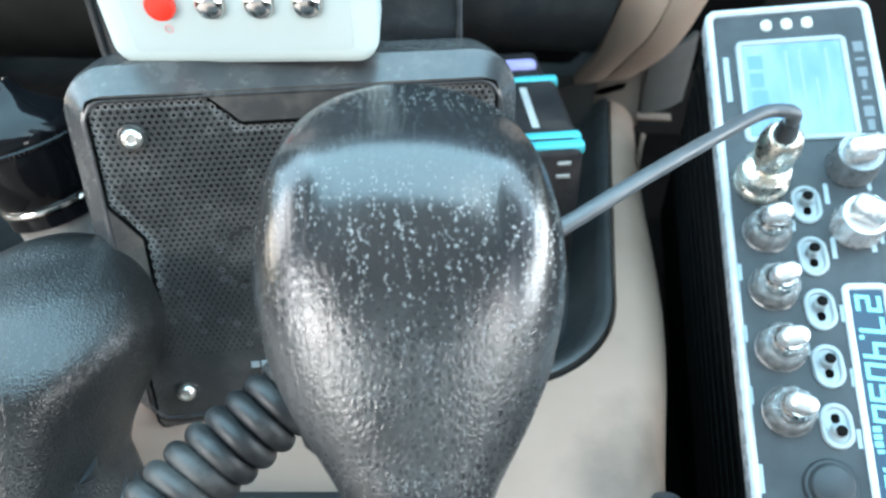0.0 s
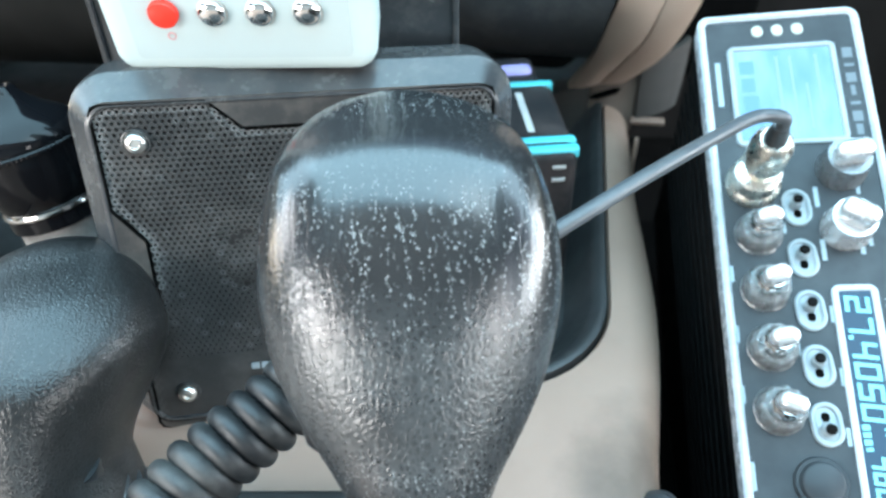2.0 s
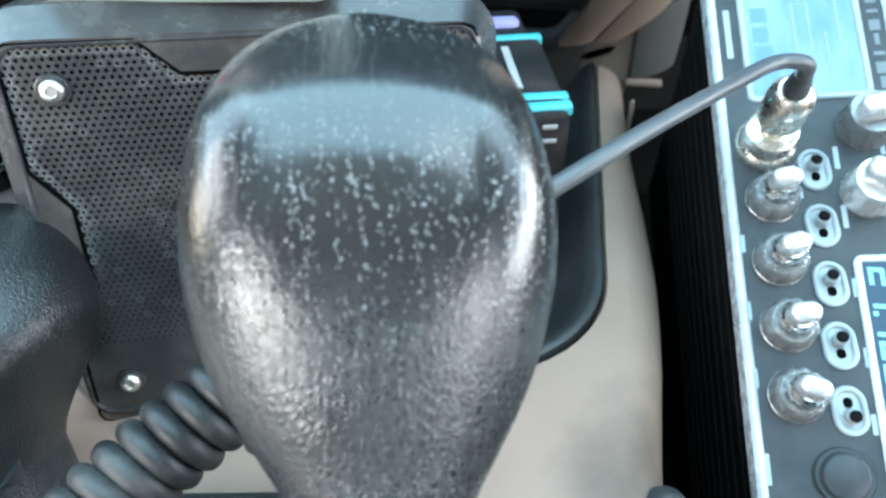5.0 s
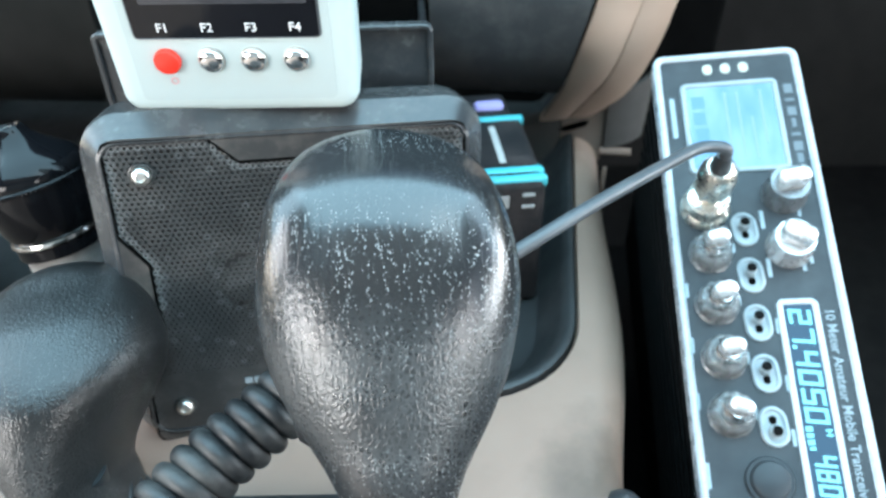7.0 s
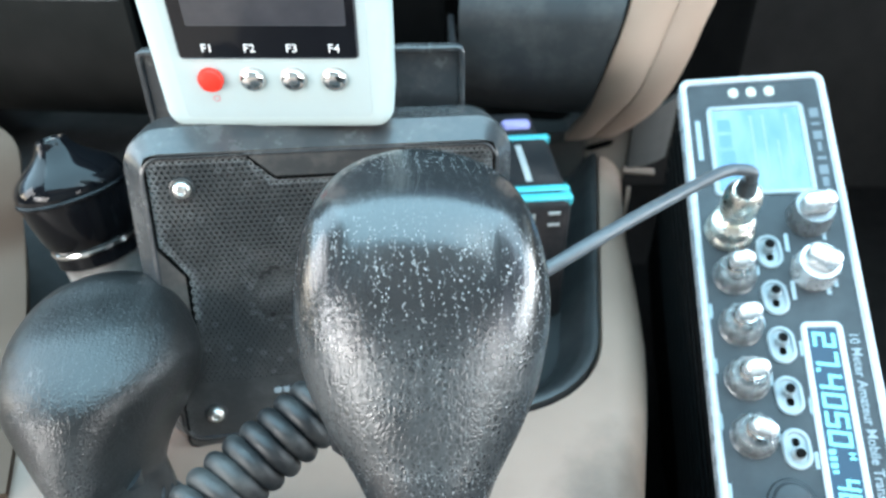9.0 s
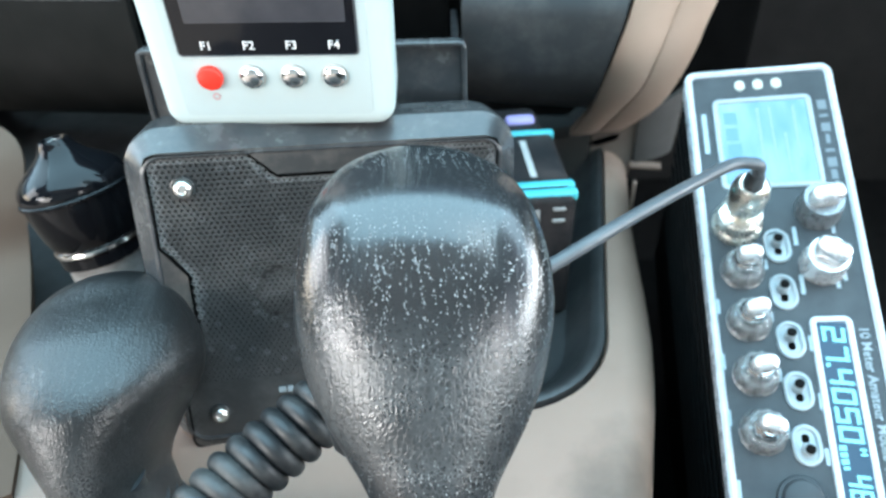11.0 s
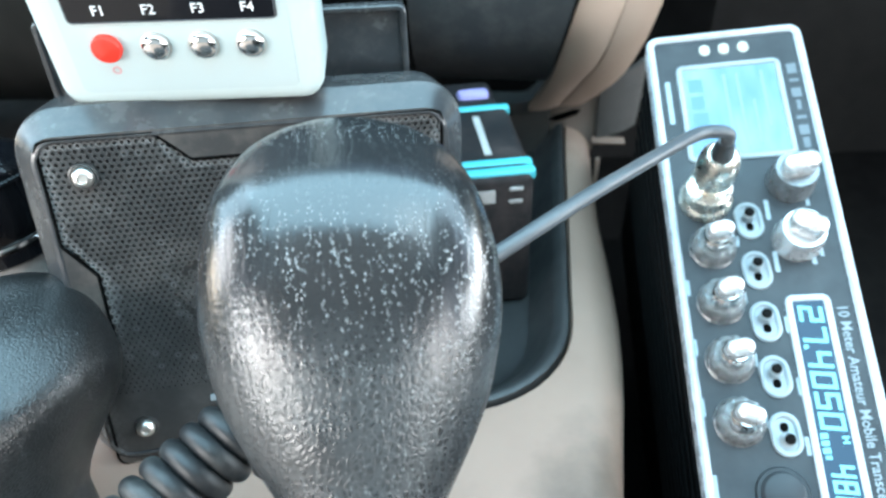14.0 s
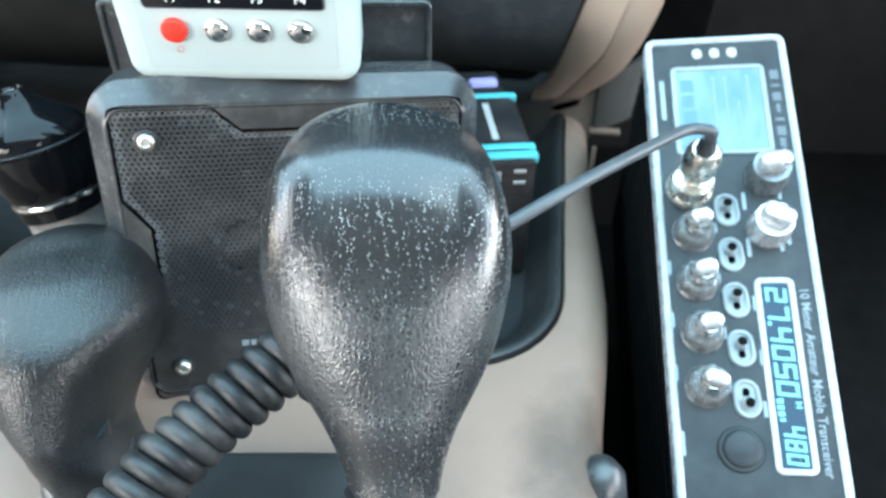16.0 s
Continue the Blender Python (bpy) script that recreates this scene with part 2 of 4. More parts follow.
M_case = plastic("radio_case", (0.004, 0.004, 0.004), (0.007, 0.007, 0.007), (0.55, 0.75), 1500, 0.15, 60.0, 0.05)
M_rubber = plastic("black_rubber", (0.022, 0.023, 0.025), (0.045, 0.047, 0.05), (0.26, 0.42), 1300, 0.12, 120.0, 0.8)
M_tray = plastic("tray_rubber", (0.016, 0.017, 0.018), (0.034, 0.036, 0.037), (0.38, 0.55), 1800, 0.2, 40.0)
M_speaker = dusty("speaker_shell", (0.034, 0.035, 0.037), (0.20, 0.185, 0.17), 0.38, (0.22, 0.46), 1600, 0.15)


def grille_metal():
    """Painted sheet metal, dusty, rubbed bare and pale along its bent rim and on its dents."""
    mat = dusty("speaker_grille", (0.030, 0.030, 0.030), (0.20, 0.19, 0.18), 0.36, (0.34, 0.58), 2500, 0.1)
    k = mat.node_tree
    shader = k.nodes["Principled BSDF"]
    wear = k.nodes.new("ShaderNodeAttribute")
    wear.attribute_name = "wear"
    mix = k.nodes.new("ShaderNodeMix")
    mix.data_type = "RGBA"
    before = shader.inputs["Base Color"].links[0].from_socket
    k.links.new(wear.outputs["Fac"], mix.inputs[0])
    k.links.new(before, mix.inputs[6])
    mix.inputs[7].default_value = (0.24, 0.245, 0.245, 1)
    k.links.new(mix.outputs[2], shader.inputs["Base Color"])
    return mat


M_grille = grille_metal()
M_frame = dusty("speaker_frame", (0.036, 0.034, 0.033), (0.20, 0.165, 0.14), 0.7, (0.35, 0.6), 1600, 0.2)
M_cone = plastic("speaker_inside", (0.008, 0.008, 0.008), (0.014, 0.014, 0.014), (0.7, 0.9))
M_chrome = Nodes("chrome", (0.86, 0.84, 0.82), 0.14, 1.0).mat
M_lead = plastic("grey_lead", (0.060, 0.064, 0.070), (0.085, 0.09, 0.096), (0.32, 0.45), 1500, 0.05)
M_plug = plastic("plug_metal", (0.86, 0.80, 0.70), (0.92, 0.88, 0.80), (0.22, 0.36), 900, 0.05, 300.0)
M_plug.node_tree.nodes["Principled BSDF"].inputs["Metallic"].default_value = 1.0
M_steel = plastic("screw_steel", (0.85, 0.82, 0.78), (0.70, 0.67, 0.63), (0.28, 0.42), 900, 0.1, 300.0)
M_steel.node_tree.nodes["Principled BSDF"].inputs["Metallic"].default_value = 1.0
M_mint = plastic("mint_plastic", (0.50, 0.585, 0.575), (0.53, 0.615, 0.605), (0.28, 0.38), 2500, 0.05, 12.0)
M_mint_plate = plastic("mint_plate", (0.455, 0.535, 0.53), (0.475, 0.555, 0.55), (0.34, 0.45), 2500, 0.04, 14.0)
M_red = plastic("red_button", (0.80, 0.035, 0.02), (0.87, 0.05, 0.03), (0.15, 0.25), 2500, 0.05)
M_white = Nodes("white_print", (0.8, 0.8, 0.8), 0.5).mat
M_pink = Nodes("pink_print", (0.65, 0.35, 0.36), 0.5).mat
M_glass = Nodes("black_glass", (0.006, 0.006, 0.008), 0.06).mat
M_screen = plastic("dark_screen", (0.030, 0.030, 0.036), (0.055, 0.054, 0.062), (0.10, 0.2), 900, 0.02, 55.0, 0.9)
M_radio_face = plastic("radio_face", (0.030, 0.034, 0.038), (0.050, 0.056, 0.061), (0.30, 0.45), 1500, 0.08, 80.0, 0.22)
def worn_silver(name):
    """Bright painted rim, rubbed through in small dark chips."""
    k = Nodes(name, (0.78, 0.81, 0.83), 0.24)
    chips = k.ramp(k.noise(520, 4, (1, 0.5, 1), 0.7), (0.66, 0.0), (0.72, 0.8))
    grime = k.ramp(k.noise(90, 5), (0.5, 0.0), (0.85, 0.3))
    k.colour(k.mix(k.maths("MAXIMUM", chips, grime), (0.47, 0.51, 0.54), (0.12, 0.13, 0.14)))
    k.rough(k.ramp(k.noise(200, 3), (0.3, 0.18), (0.7, 0.36)))
    k.bump(chips, -0.2, 0.0002)
    return k.mat


M_radio_rim = worn_silver("worn_silver_rim")
M_clear = plastic("clear_knob", (0.62, 0.64, 0.64), (0.75, 0.77, 0.77), (0.06, 0.14), 1500, 0.05, 200.0, 0.9)
M_clear.node_tree.nodes["Principled BSDF"].inputs["Transmission Weight"].default_value = 0.8
M_silver = plastic("silver_cap", (0.72, 0.72, 0.72), (0.80, 0.80, 0.80), (0.2, 0.32), 2000, 0.05)
M_silver.node_tree.nodes["Principled BSDF"].inputs["Metallic"].default_value = 0.7
M_dial = plastic("grey_dial", (0.16, 0.165, 0.17), (0.26, 0.265, 0.27), (0.22, 0.34), 2000, 0.05)
M_dial.node_tree.nodes["Principled BSDF"].inputs["Metallic"].default_value = 0.6
M_ringwhite = plastic("white_ring", (0.26, 0.30, 0.32), (0.34, 0.385, 0.40), (0.3, 0.45), 2000, 0.05)
M_print = Nodes("radio_print", (0.30, 0.37, 0.40), 0.5).mat
M_text = Nodes("pale_print", (0.24, 0.28, 0.30), 0.5).mat
M_brand = Nodes("worn_print", (0.13, 0.15, 0.165), 0.5).mat
M_teal = plastic("teal_band", (0.05, 0.39, 0.44), (0.07, 0.46, 0.50), (0.4, 0.55), 1500, 0.1)
M_purple = plastic("lilac_key", (0.36, 0.30, 0.60), (0.42, 0.36, 0.66), (0.35, 0.5), 1500, 0.1)
M_boxblack = dusty("pack_black", (0.018, 0.017, 0.018), (0.14, 0.10, 0.09), 0.4, (0.5, 0.75), 1500, 0.2)
M_boxblack.node_tree.nodes["Principled BSDF"].inputs["Specular IOR Level"].default_value = 0.15
M_gloss = Nodes("gloss_black", (0.005, 0.005, 0.006), 0.05, 0.0, 0.22).mat
M_label = plastic("grey_label", (0.32, 0.31, 0.30), (0.5, 0.48, 0.46), (0.5, 0.7), 900, 0.1, 90.0)
M_bottle_label = plastic("bottle_label", (0.14, 0.135, 0.13), (0.28, 0.27, 0.26), (0.5, 0.7), 900, 0.1, 160.0)
M_cord = dusty("cord_rubber", (0.012, 0.0125, 0.0135), (0.16, 0.155, 0.145), 0.55, (0.46, 0.68), 1300, 0.15)
M_carpet = plastic("dark_carpet", (0.006, 0.006, 0.006), (0.013, 0.0125, 0.012), (0.85, 0.95), 500, 0.6, 30.0, 0.15)
M_seat = plastic("dark_seat_cloth", (0.016, 0.016, 0.017), (0.030, 0.030, 0.031), (0.8, 0.95), 900, 0.5, 20.0)
M_roof = plastic("headliner", (0.42, 0.41, 0.39), (0.48, 0.47, 0.45), (0.85, 0.95), 700, 0.4, 8.0)
M_cab = plastic("cab_lining", (0.010, 0.0095, 0.009), (0.016, 0.0155, 0.015), (0.7, 0.9), 700, 0.3, 8.0)
M_rear = plastic("rear_lining", (0.36, 0.35, 0.335), (0.43, 0.42, 0.405), (0.8, 0.95), 700, 0.3, 8.0)


def lcd_material(name, lo, hi, strength, scale):
    k = Nodes(name, (0.02, 0.03, 0.04), 0.15)
    c = k.ramp(k.noise(scale, 3, (1.0, 0.35, 1.0)), (0.32, lo), (0.66, hi))
    k.link(c, k.p.inputs["Emission Color"])
    k.p.inputs["Emission Strength"].default_value = strength
    return k.mat


M_lcd = lcd_material("lcd_blue", (0.06, 0.33, 0.76), (0.26, 0.60, 0.90), 0.60, 62)
M_digits = glowing("digit_cyan", (0.18, 0.72, 0.92), 1.15)
M_display = glowing("display_dark", (0.05, 0.14, 0.26), 0.5, (0.01, 0.015, 0.02))
M_lcd_mark = glowing("lcd_mark", (0.17, 0.53, 0.86), 0.60)
M_lcd_pale = glowing("lcd_pale", (0.32, 0.68, 0.94), 0.60)
M_led = glowing("indicator", (0.85, 0.95, 0.85), 0.18, (0.36, 0.40, 0.36))


def knob_leather(name, dark, pale, rough, worn, bumps, worn_top, gloss, side_grain, cell, deep, lit_pale=1.0):
    """Moulded leather grain, polished by the palm: chains of pale pits, creases, and pebbled grain lower down."""
    k = Nodes(name, dark, rough[0], spec=gloss)
    sep = k.add("ShaderNodeSeparateXYZ")
    k.link(k.coords(), sep.inputs["Vector"])
    x, y, z = sep.outputs

    def warped(scale, amount, stretch=(1, 1, 1)):
        """Object coordinates pushed about by noise."""
        n = k.add("ShaderNodeTexNoise", Scale=scale, Detail=2.0)
        k.link(k.coords(), n.inputs["Vector"])
        add = k.tree.nodes.new("ShaderNodeVectorMath")
        add.operation = "MULTIPLY_ADD"
        k.link(n.outputs["Color"], add.inputs[0])
        add.inputs[1].default_value = (amount, amount, amount)
        k.link(k.coords(stretch), add.inputs[2])
        return add.outputs[0]

    def cells(scale, vector, feature, out="Distance"):
        n = k.add("ShaderNodeTexVoronoi", Scale=scale, Randomness=1.0)
        n.feature = feature
        k.link(vector, n.inputs["Vector"])
        return n.outputs[out]

    def chains(period, sway, drift, width, shift):
        """Wandering lines that run down the knob, a few millimetres apart."""
        n = k.maths("MULTIPLY", k.maths("SUBTRACT", k.noise(sway, 3, (1, 1, 0.55)), 0.5), drift)
        across = k.maths("ADD", k.maths("DIVIDE", k.maths("ADD", x, n), period), shift)
        off = k.maths("ABSOLUTE", k.maths("SUBTRACT", k.maths("FRACT", across), 0.5))
        return k.ramp(off, (width * 0.6, 1.0), (width, 0.0))

    def pits(scale, stretch, size, share):
        """Small long pits, of which a share is there."""
        v = k.coords((1.0, 1.0, stretch))
        dot = k.ramp(cells(scale, v, "F1"), (size * 0.6, 1.0), (size, 0.0))
        odd = k.add("ShaderNodeSeparateColor")
        k.link(cells(scale, v, "F1", "Color"), odd.inputs["Color"])
        return k.maths("MULTIPLY", dot, k.maths("LESS_THAN", odd.outputs[0], share))

    def between(socket, scale, lo, hi, a=0.0, b=1.0):
        r = k.ramp(k.maths("MULTIPLY", socket, scale), (lo, a), (hi, b))
        r.node.color_ramp.interpolation = "EASE"
        return r

    low = k.maths("MULTIPLY", between(z, -10.0, 0.38, 0.60), between(z, -10.0, 0.70, 0.88, 1.0, 0.45))                     # pebbled below, smooth on top
    left = k.maths("MULTIPLY", between(x, -40.0, 0.20, 0.80), between(z, -10.0, 0.28, 0.45))
    # pits thinned where the windscreen's bright band is reflected
    front = between(z, -10.0, 0.17, 0.31, 0.22, 1.0)
    crest = between(z, -100.0, 0.60, 1.60, 0.9, 0.0)       # pits again over the very top
    line = k.maths("MAXIMUM", chains(0.0029, 90, 0.0090, 0.115, 0.0), chains(0.0043, 70, 0.0200, 0.072, 0.37))
    line = k.maths("MAXIMUM", line, chains(0.0080, 55, 0.0520, 0.040, 0.71))
    row = k.maths("MULTIPLY", k.maths("MULTIPLY", pits(2100.0, 0.46, 0.38, 0.84), line), k.maths("SUBTRACT", 1.0, k.maths("MULTIPLY", low, 0.35)))
    loose = k.maths("MULTIPLY", pits(1700.0, 0.50, 0.24, 0.18), 0.8)
    fine = k.maths("MULTIPLY", pits(2300.0, 0.75, 0.36, 0.55), low)
    patches = k.ramp(k.noise(55, 3), (0.34, 0.25), (0.58, 1.0))
    field = k.maths("MULTIPLY", k.maths("MAXIMUM", front, crest), k.maths("SUBTRACT", 1.0, k.maths("MULTIPLY", left, 0.75)))
    # paler low down on the side lever: light on it put into the colour
    marks = k.maths("MULTIPLY", k.maths("MAXIMUM", k.maths("MAXIMUM", row, loose), k.maths("MULTIPLY", fine, 0.24 * lit_pale)), k.maths("MULTIPLY", field, patches))
    groove = k.ramp(cells(cell, warped(420.0, 0.0012, (1.0, 1.0, 0.80)), "DISTANCE_TO_EDGE"), (0.0, 1.0), (0.30, 0.0))
    groove.node.color_ramp.interpolation = "EASE"
    grain = k.maths("MAXIMUM", low, k.maths("MULTIPLY", left, side_grain))
    grain = k.maths("MAXIMUM", grain, worn_top)
    pale_grooves = k.maths("MULTIPLY", k.maths("MULTIPLY", groove, low), k.maths("MULTIPLY", patches, 0.13 * lit_pale))
    pale_part = k.maths("MULTIPLY", k.maths("MAXIMUM", marks, pale_grooves), worn)
    if lit_pale > 1.0:                                        # curling pale scratches on the unpolished knob
        curl = k.maths("ABSOLUTE", k.maths("SUBTRACT", k.noise(150, 3, (1, 1, 0.6), 0.6), 0.5))
        scratch = k.maths("MULTIPLY", k.ramp(curl, (0.004, 1.0), (0.011, 0.0)), k.ramp(k.noise(95, 2), (0.50, 0.0), (0.60, 0.55)))
        scratch = k.maths("MULTIPLY", scratch, k.maths("MULTIPLY", between(x, -40.0, -0.10, 0.30), between(z, -10.0, 0.40, 0.55, 1.0, 0.0)))
        pale_part = k.maths("MAXIMUM", pale_part, scratch)
    k.colour(k.mix(pale_part, k.ramp(k.noise(70, 5), (0.3, dark), (0.75, tuple(1.4 * c for c in dark))), pale))
    smooth_r = k.ramp(k.noise(35, 4), (0.3, rough[0]), (0.7, rough[1]))
    grain_r = k.ramp(k.noise(60, 4), (0.3, rough[0] * 1.45), (0.7, rough[1] * 1.45))
    k.rough(k.mix(pale_part, k.mix(grain, smooth_r, grain_r), (0.5, 0.5, 0.5)))
    k.bump(k.maths("MULTIPLY", groove, grain), -bumps, deep)
    wrinkle = chains(0.0026, 110, 0.0060, 0.16, 0.2)
    k.bump(k.maths("MULTIPLY", wrinkle, k.maths("MAXIMUM", k.maths("MULTIPLY", left, 0.9), 0.42)), -0.28, 0.00018)
    k.bump(k.noise(260, 3, (1, 1, 0.4)), 0.09, 0.0006)
    k.bump(marks, -0.30, 0.00012)
    return k.mat


M_knob = knob_leather("polished_knob", (0.016, 0.016, 0.0165), (0.29, 0.29, 0.285), (0.165, 0.225), 1.0, 0.36, 0.0, 0.77, 0.60, 800.0, 0.00019)
M_knob_matt = knob_leather("matt_knob", (0.0075, 0.0078, 0.0080), (0.13, 0.126, 0.122), (0.205, 0.27), 0.62, 0.50, 0.80, 0.56, 0.6, 900.0, 0.00017, 2.6)


# ---- the console: its own axes, turned a little to the cab ----
DECK = 0.395
FWD, RGT = Vector((0.105, 0.9945, 0)), Vector((0.9945, -0.105, 0))
CON = mat4((0, 0, DECK), RGT, FWD, (0, 0, 1))


def structure(name, bm, material, label, m=None, smooth=True):
    return tagged(part(name, bm, material, None, "", m, smooth), label, "", "", "structure")


# console deck with the tray's opening through it
TRAY_W, TRAY_L, TRAY_R = 0.427, 0.333, 0.050
TRAY_AT = (-0.1765, 0.169 + TRAY_L / 2)
DECK_A0, DECK_A1, DECK_B0, DECK_B1 = -0.430, 0.057, -0.35, 0.53


DECK_EDGE = [(-0.35, 0.0525), (0.10, 0.0530), (0.142, 0.0540), (0.163, 0.0555), (0.192, 0.0580), (0.226, 0.0592), (0.262, 0.0578), (0.310, 0.0545), (0.372, 0.0532), (0.53, 0.0530)]


def deck_outline(inset):
    """The console's outline from above, its side swelling a little beside the tray."""
    n = 44
    right = []
    for i in range(n + 1):
        y = DECK_B0 + (DECK_B1 - DECK_B0) * i / n
        right.append((curve_value(DECK_EDGE, y) - inset, min(max(y, DECK_B0 + inset), DECK_B1 - inset)))
    return right + [(DECK_A0 + inset, DECK_B1 - inset), (DECK_A0 + inset, DECK_B0 + inset)]


def console_deck():
    b = bmesh.new()
    rings = []
    for z, inset in ((-0.030, 0.0012), (-0.020, 0.0), (-0.014, 0.0004), (-0.0095, 0.0018), (-0.006, 0.0042), (-0.0032, 0.0072), (-0.0012, 0.0106), (0.0, 0.0145)):
        rings.append([b.verts.new((x, y, z)) for x, y in deck_outline(inset)])
    hole = []
    for z, inset in ((0.0, -0.001), (-0.003, 0.0), (-0.02, 0.0)):
        hole.append([b.verts.new((x + TRAY_AT[0], y + TRAY_AT[1], z)) for x, y in outline(TRAY_W - 2 * inset, TRAY_L - 2 * inset, TRAY_R, 10)])
    for group in (rings, hole):
        for lo, hi in zip(group, group[1:]):
            for i in range(len(lo)):
                j = (i + 1) % len(lo)
                b.faces.new((lo[i], lo[j], hi[j], hi[i]))
    es = []
    for ring in (rings[-1], hole[0]):
        for i in range(len(ring)):
            es.append(b.edges.get((ring[i], ring[(i + 1) % len(ring)])))
    bmesh.ops.triangle_fill(b, use_beauty=True, use_dissolve=False, edges=es)
    return b


def console_base():
    b = bmesh.new()
    lo, hi = [[b.verts.new((x, y, z)) for x, y in deck_outline(0.0022)] for z in (-0.36, -0.022)]
    for i in range(len(lo)):
        j = (i + 1) % len(lo)
        b.faces.new((lo[i], lo[j], hi[j], hi[i]))
    b.faces.new(lo[::-1])
    return b


structure("console", console_deck(), M_beige, "beige moulded plastic centre console, lightly soiled", CON)
# the side below the deck takes the gap's black in place of shade
structure("console_base", console_base(), M_gap, "lower side of the console, its shade put in as black", CON)
TRAY_STEPS = [(-0.004, 0.0004), (0.0012, 0.0008), (0.0018, 0.002), (0.0014, 0.004), (-0.002, 0.007), (-0.012, 0.013), (-0.017, 0.017), (-0.0185, 0.021)]


def tray(steps, filled):
    b = bmesh.new()
    rings = []
    for z, inset in steps:
        rings.append([b.verts.new((x + TRAY_AT[0], y + TRAY_AT[1], z)) for x, y in outline(TRAY_W - 2 * inset, TRAY_L - 2 * inset, max(TRAY_R - inset * 0.6, 0.004), 10)])
    for lo, hi in zip(rings, rings[1:]):
        for i in range(len(lo)):
            j = (i + 1) % len(lo)
            b.faces.new((lo[i], lo[j], hi[j], hi[i]))
    if filled:
        b.faces.new(rings[-1])
    return b


liner = thing("tray_liner", CON, "black rubber tray liner with rounded corners set in the console", "tray liner")
part("rim", tray(TRAY_STEPS[:5], False), M_tray, liner)
part("side", tray(TRAY_STEPS[4:7], False), M_tray, liner)
part("bottom", tray(TRAY_STEPS[6:], True), M_tray, liner)

# floor and the shut cab round it
def room_wall(name, verts, label, material):
    """A flat wall with thickness, its inner face given by four corners."""
    b = bmesh.new()
    q = [Vector(v) for v in verts]
    n = (q[1] - q[0]).cross(q[3] - q[0]).normalized() * 0.03
    lo, hi = [b.verts.new(v) for v in q], [b.verts.new(v + n) for v in q]
    b.faces.new(lo)
    b.faces.new(hi[::-1])
    for i in range(4):
        j = (i + 1) % 4
        b.faces.new((lo[i], lo[j], hi[j], hi[i]))
    return structure(name, b, material, label, smooth=False)


FLOOR_Z = 0.03
part_floor = box(1.7, 2.2, 0.03, 0, (0, -0.1, FLOOR_Z - 0.015))
structure("floor", part_floor, M_carpet, "dark carpeted cab floor")
structure("ceiling", box(1.7, 0.80, 0.03, 0.004, (0, -0.82, 1.365)), M_roof, "light grey headliner of the cab")
room_wall("wall_rear", ((0.85, -1.2, 0.03), (-0.85, -1.2, 0.03), (-0.85, -1.2, 1.35), (0.85, -1.2, 1.35)), "grey padded rear wall of the cab", M_rear)
for side, name in ((-1, "wall_left"), (1, "wall_right")):
    room_wall(name, ((side * 0.85, -1.2, 0.03), (side * 0.85, 1.0, 0.03), (side * 0.85, 1.0, 0.46), (side * 0.85, -1.2, 0.46)), "dark lower door lining of the cab", M_cab)
    for y0, y1 in ((-1.2, -1.12), (-0.20, -0.04)):
        room_wall(name + "_pillar", ((side * 0.85, y0, 0.46), (side * 0.85, y1, 0.46), (side * 0.85, y1, 1.35), (side * 0.85, y0, 1.35)), "dark lining between the side windows", M_cab)
    room_wall(name + "_header", ((side * 0.85, -1.2, 0.98), (side * 0.85, 0.06, 0.98), (side * 0.85, 0.06, 1.35), (side * 0.85, -1.2, 1.35)), "dark lining above the side windows", M_cab)
room_wall("wall_front", ((-0.85, 0.98, 0.03), (0.85, 0.98, 0.03), (0.85, 0.98, 0.72), (-0.85, 0.98, 0.72)), "dark bulkhead below the windscreen", M_cab)

# ---- the dashboard ----
def bent_panel(width, line, thick=0.006, bow=0.0, n=24, edge=None):
    """A panel: a line of (b, z) in the fore-and-aft plane, swept across its width and bowed."""
    b = bmesh.new()
    pts = spline([(0, q[0], q[1]) for q in line], 6)
    grid = []
    for i in range(n + 1):
        s = i / n * 2 - 1
        grid.append([b.verts.new((s * width / 2 + (edge(p.z) if edge else 0.0) * i / n, p.y + bow * s * s, p.z)) for p in pts])
    for c0, c1 in zip(grid, grid[1:]):
        for k in range(len(pts) - 1):
            b.faces.new((c0[k], c1[k], c1[k + 1], c0[k + 1]))
    bmesh.ops.recalc_face_normals(b, faces=b.faces)
    bmesh.ops.solidify(b, geom=b.faces[:], thickness=thick)
    return b


dash = tagged(new("dashboard"), "black grained plastic lower dashboard with beige side trim", "dashboard")
dash.matrix_basis = CON
dash["kind"] = "structure"
PANEL = [(0.345, 0.24), (0.340, 0.16), (0.336, 0.105), (0.340, 0.070), (0.352, 0.050), (0.372, 0.040), (0.40, 0.037)]
LOW_PANEL = [(0.354, 0.1085), (0.3435, 0.1070), (0.3385, 0.1030), (0.3368, 0.095)] + PANEL[3:]
b = bent_panel(0.0935, LOW_PANEL, edge=lambda z: -0.013 - 0.25 * (0.105 - z))
part("right_panel", b, M_dash, dash, "", pose(-0.00675, 0, 0.002, 0, 0, -2))
b = bent_panel(0.27, PANEL)
part("left_panel", b, M_dash_dark, dash, "", pose(-0.340, -0.002, -0.018, 0, 0, 3))
part("ledge", box(0.266, 0.006, 0.0035, 0.0012, (0.0, 0.3335, 0.1195)), M_speaker, dash, "", pose(-0.340, -0.002, -0.018, 0, 0, 3))
# bay_back and dash_under: black sheets where the bay is only in shade
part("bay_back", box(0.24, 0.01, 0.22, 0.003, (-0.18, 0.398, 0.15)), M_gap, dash)
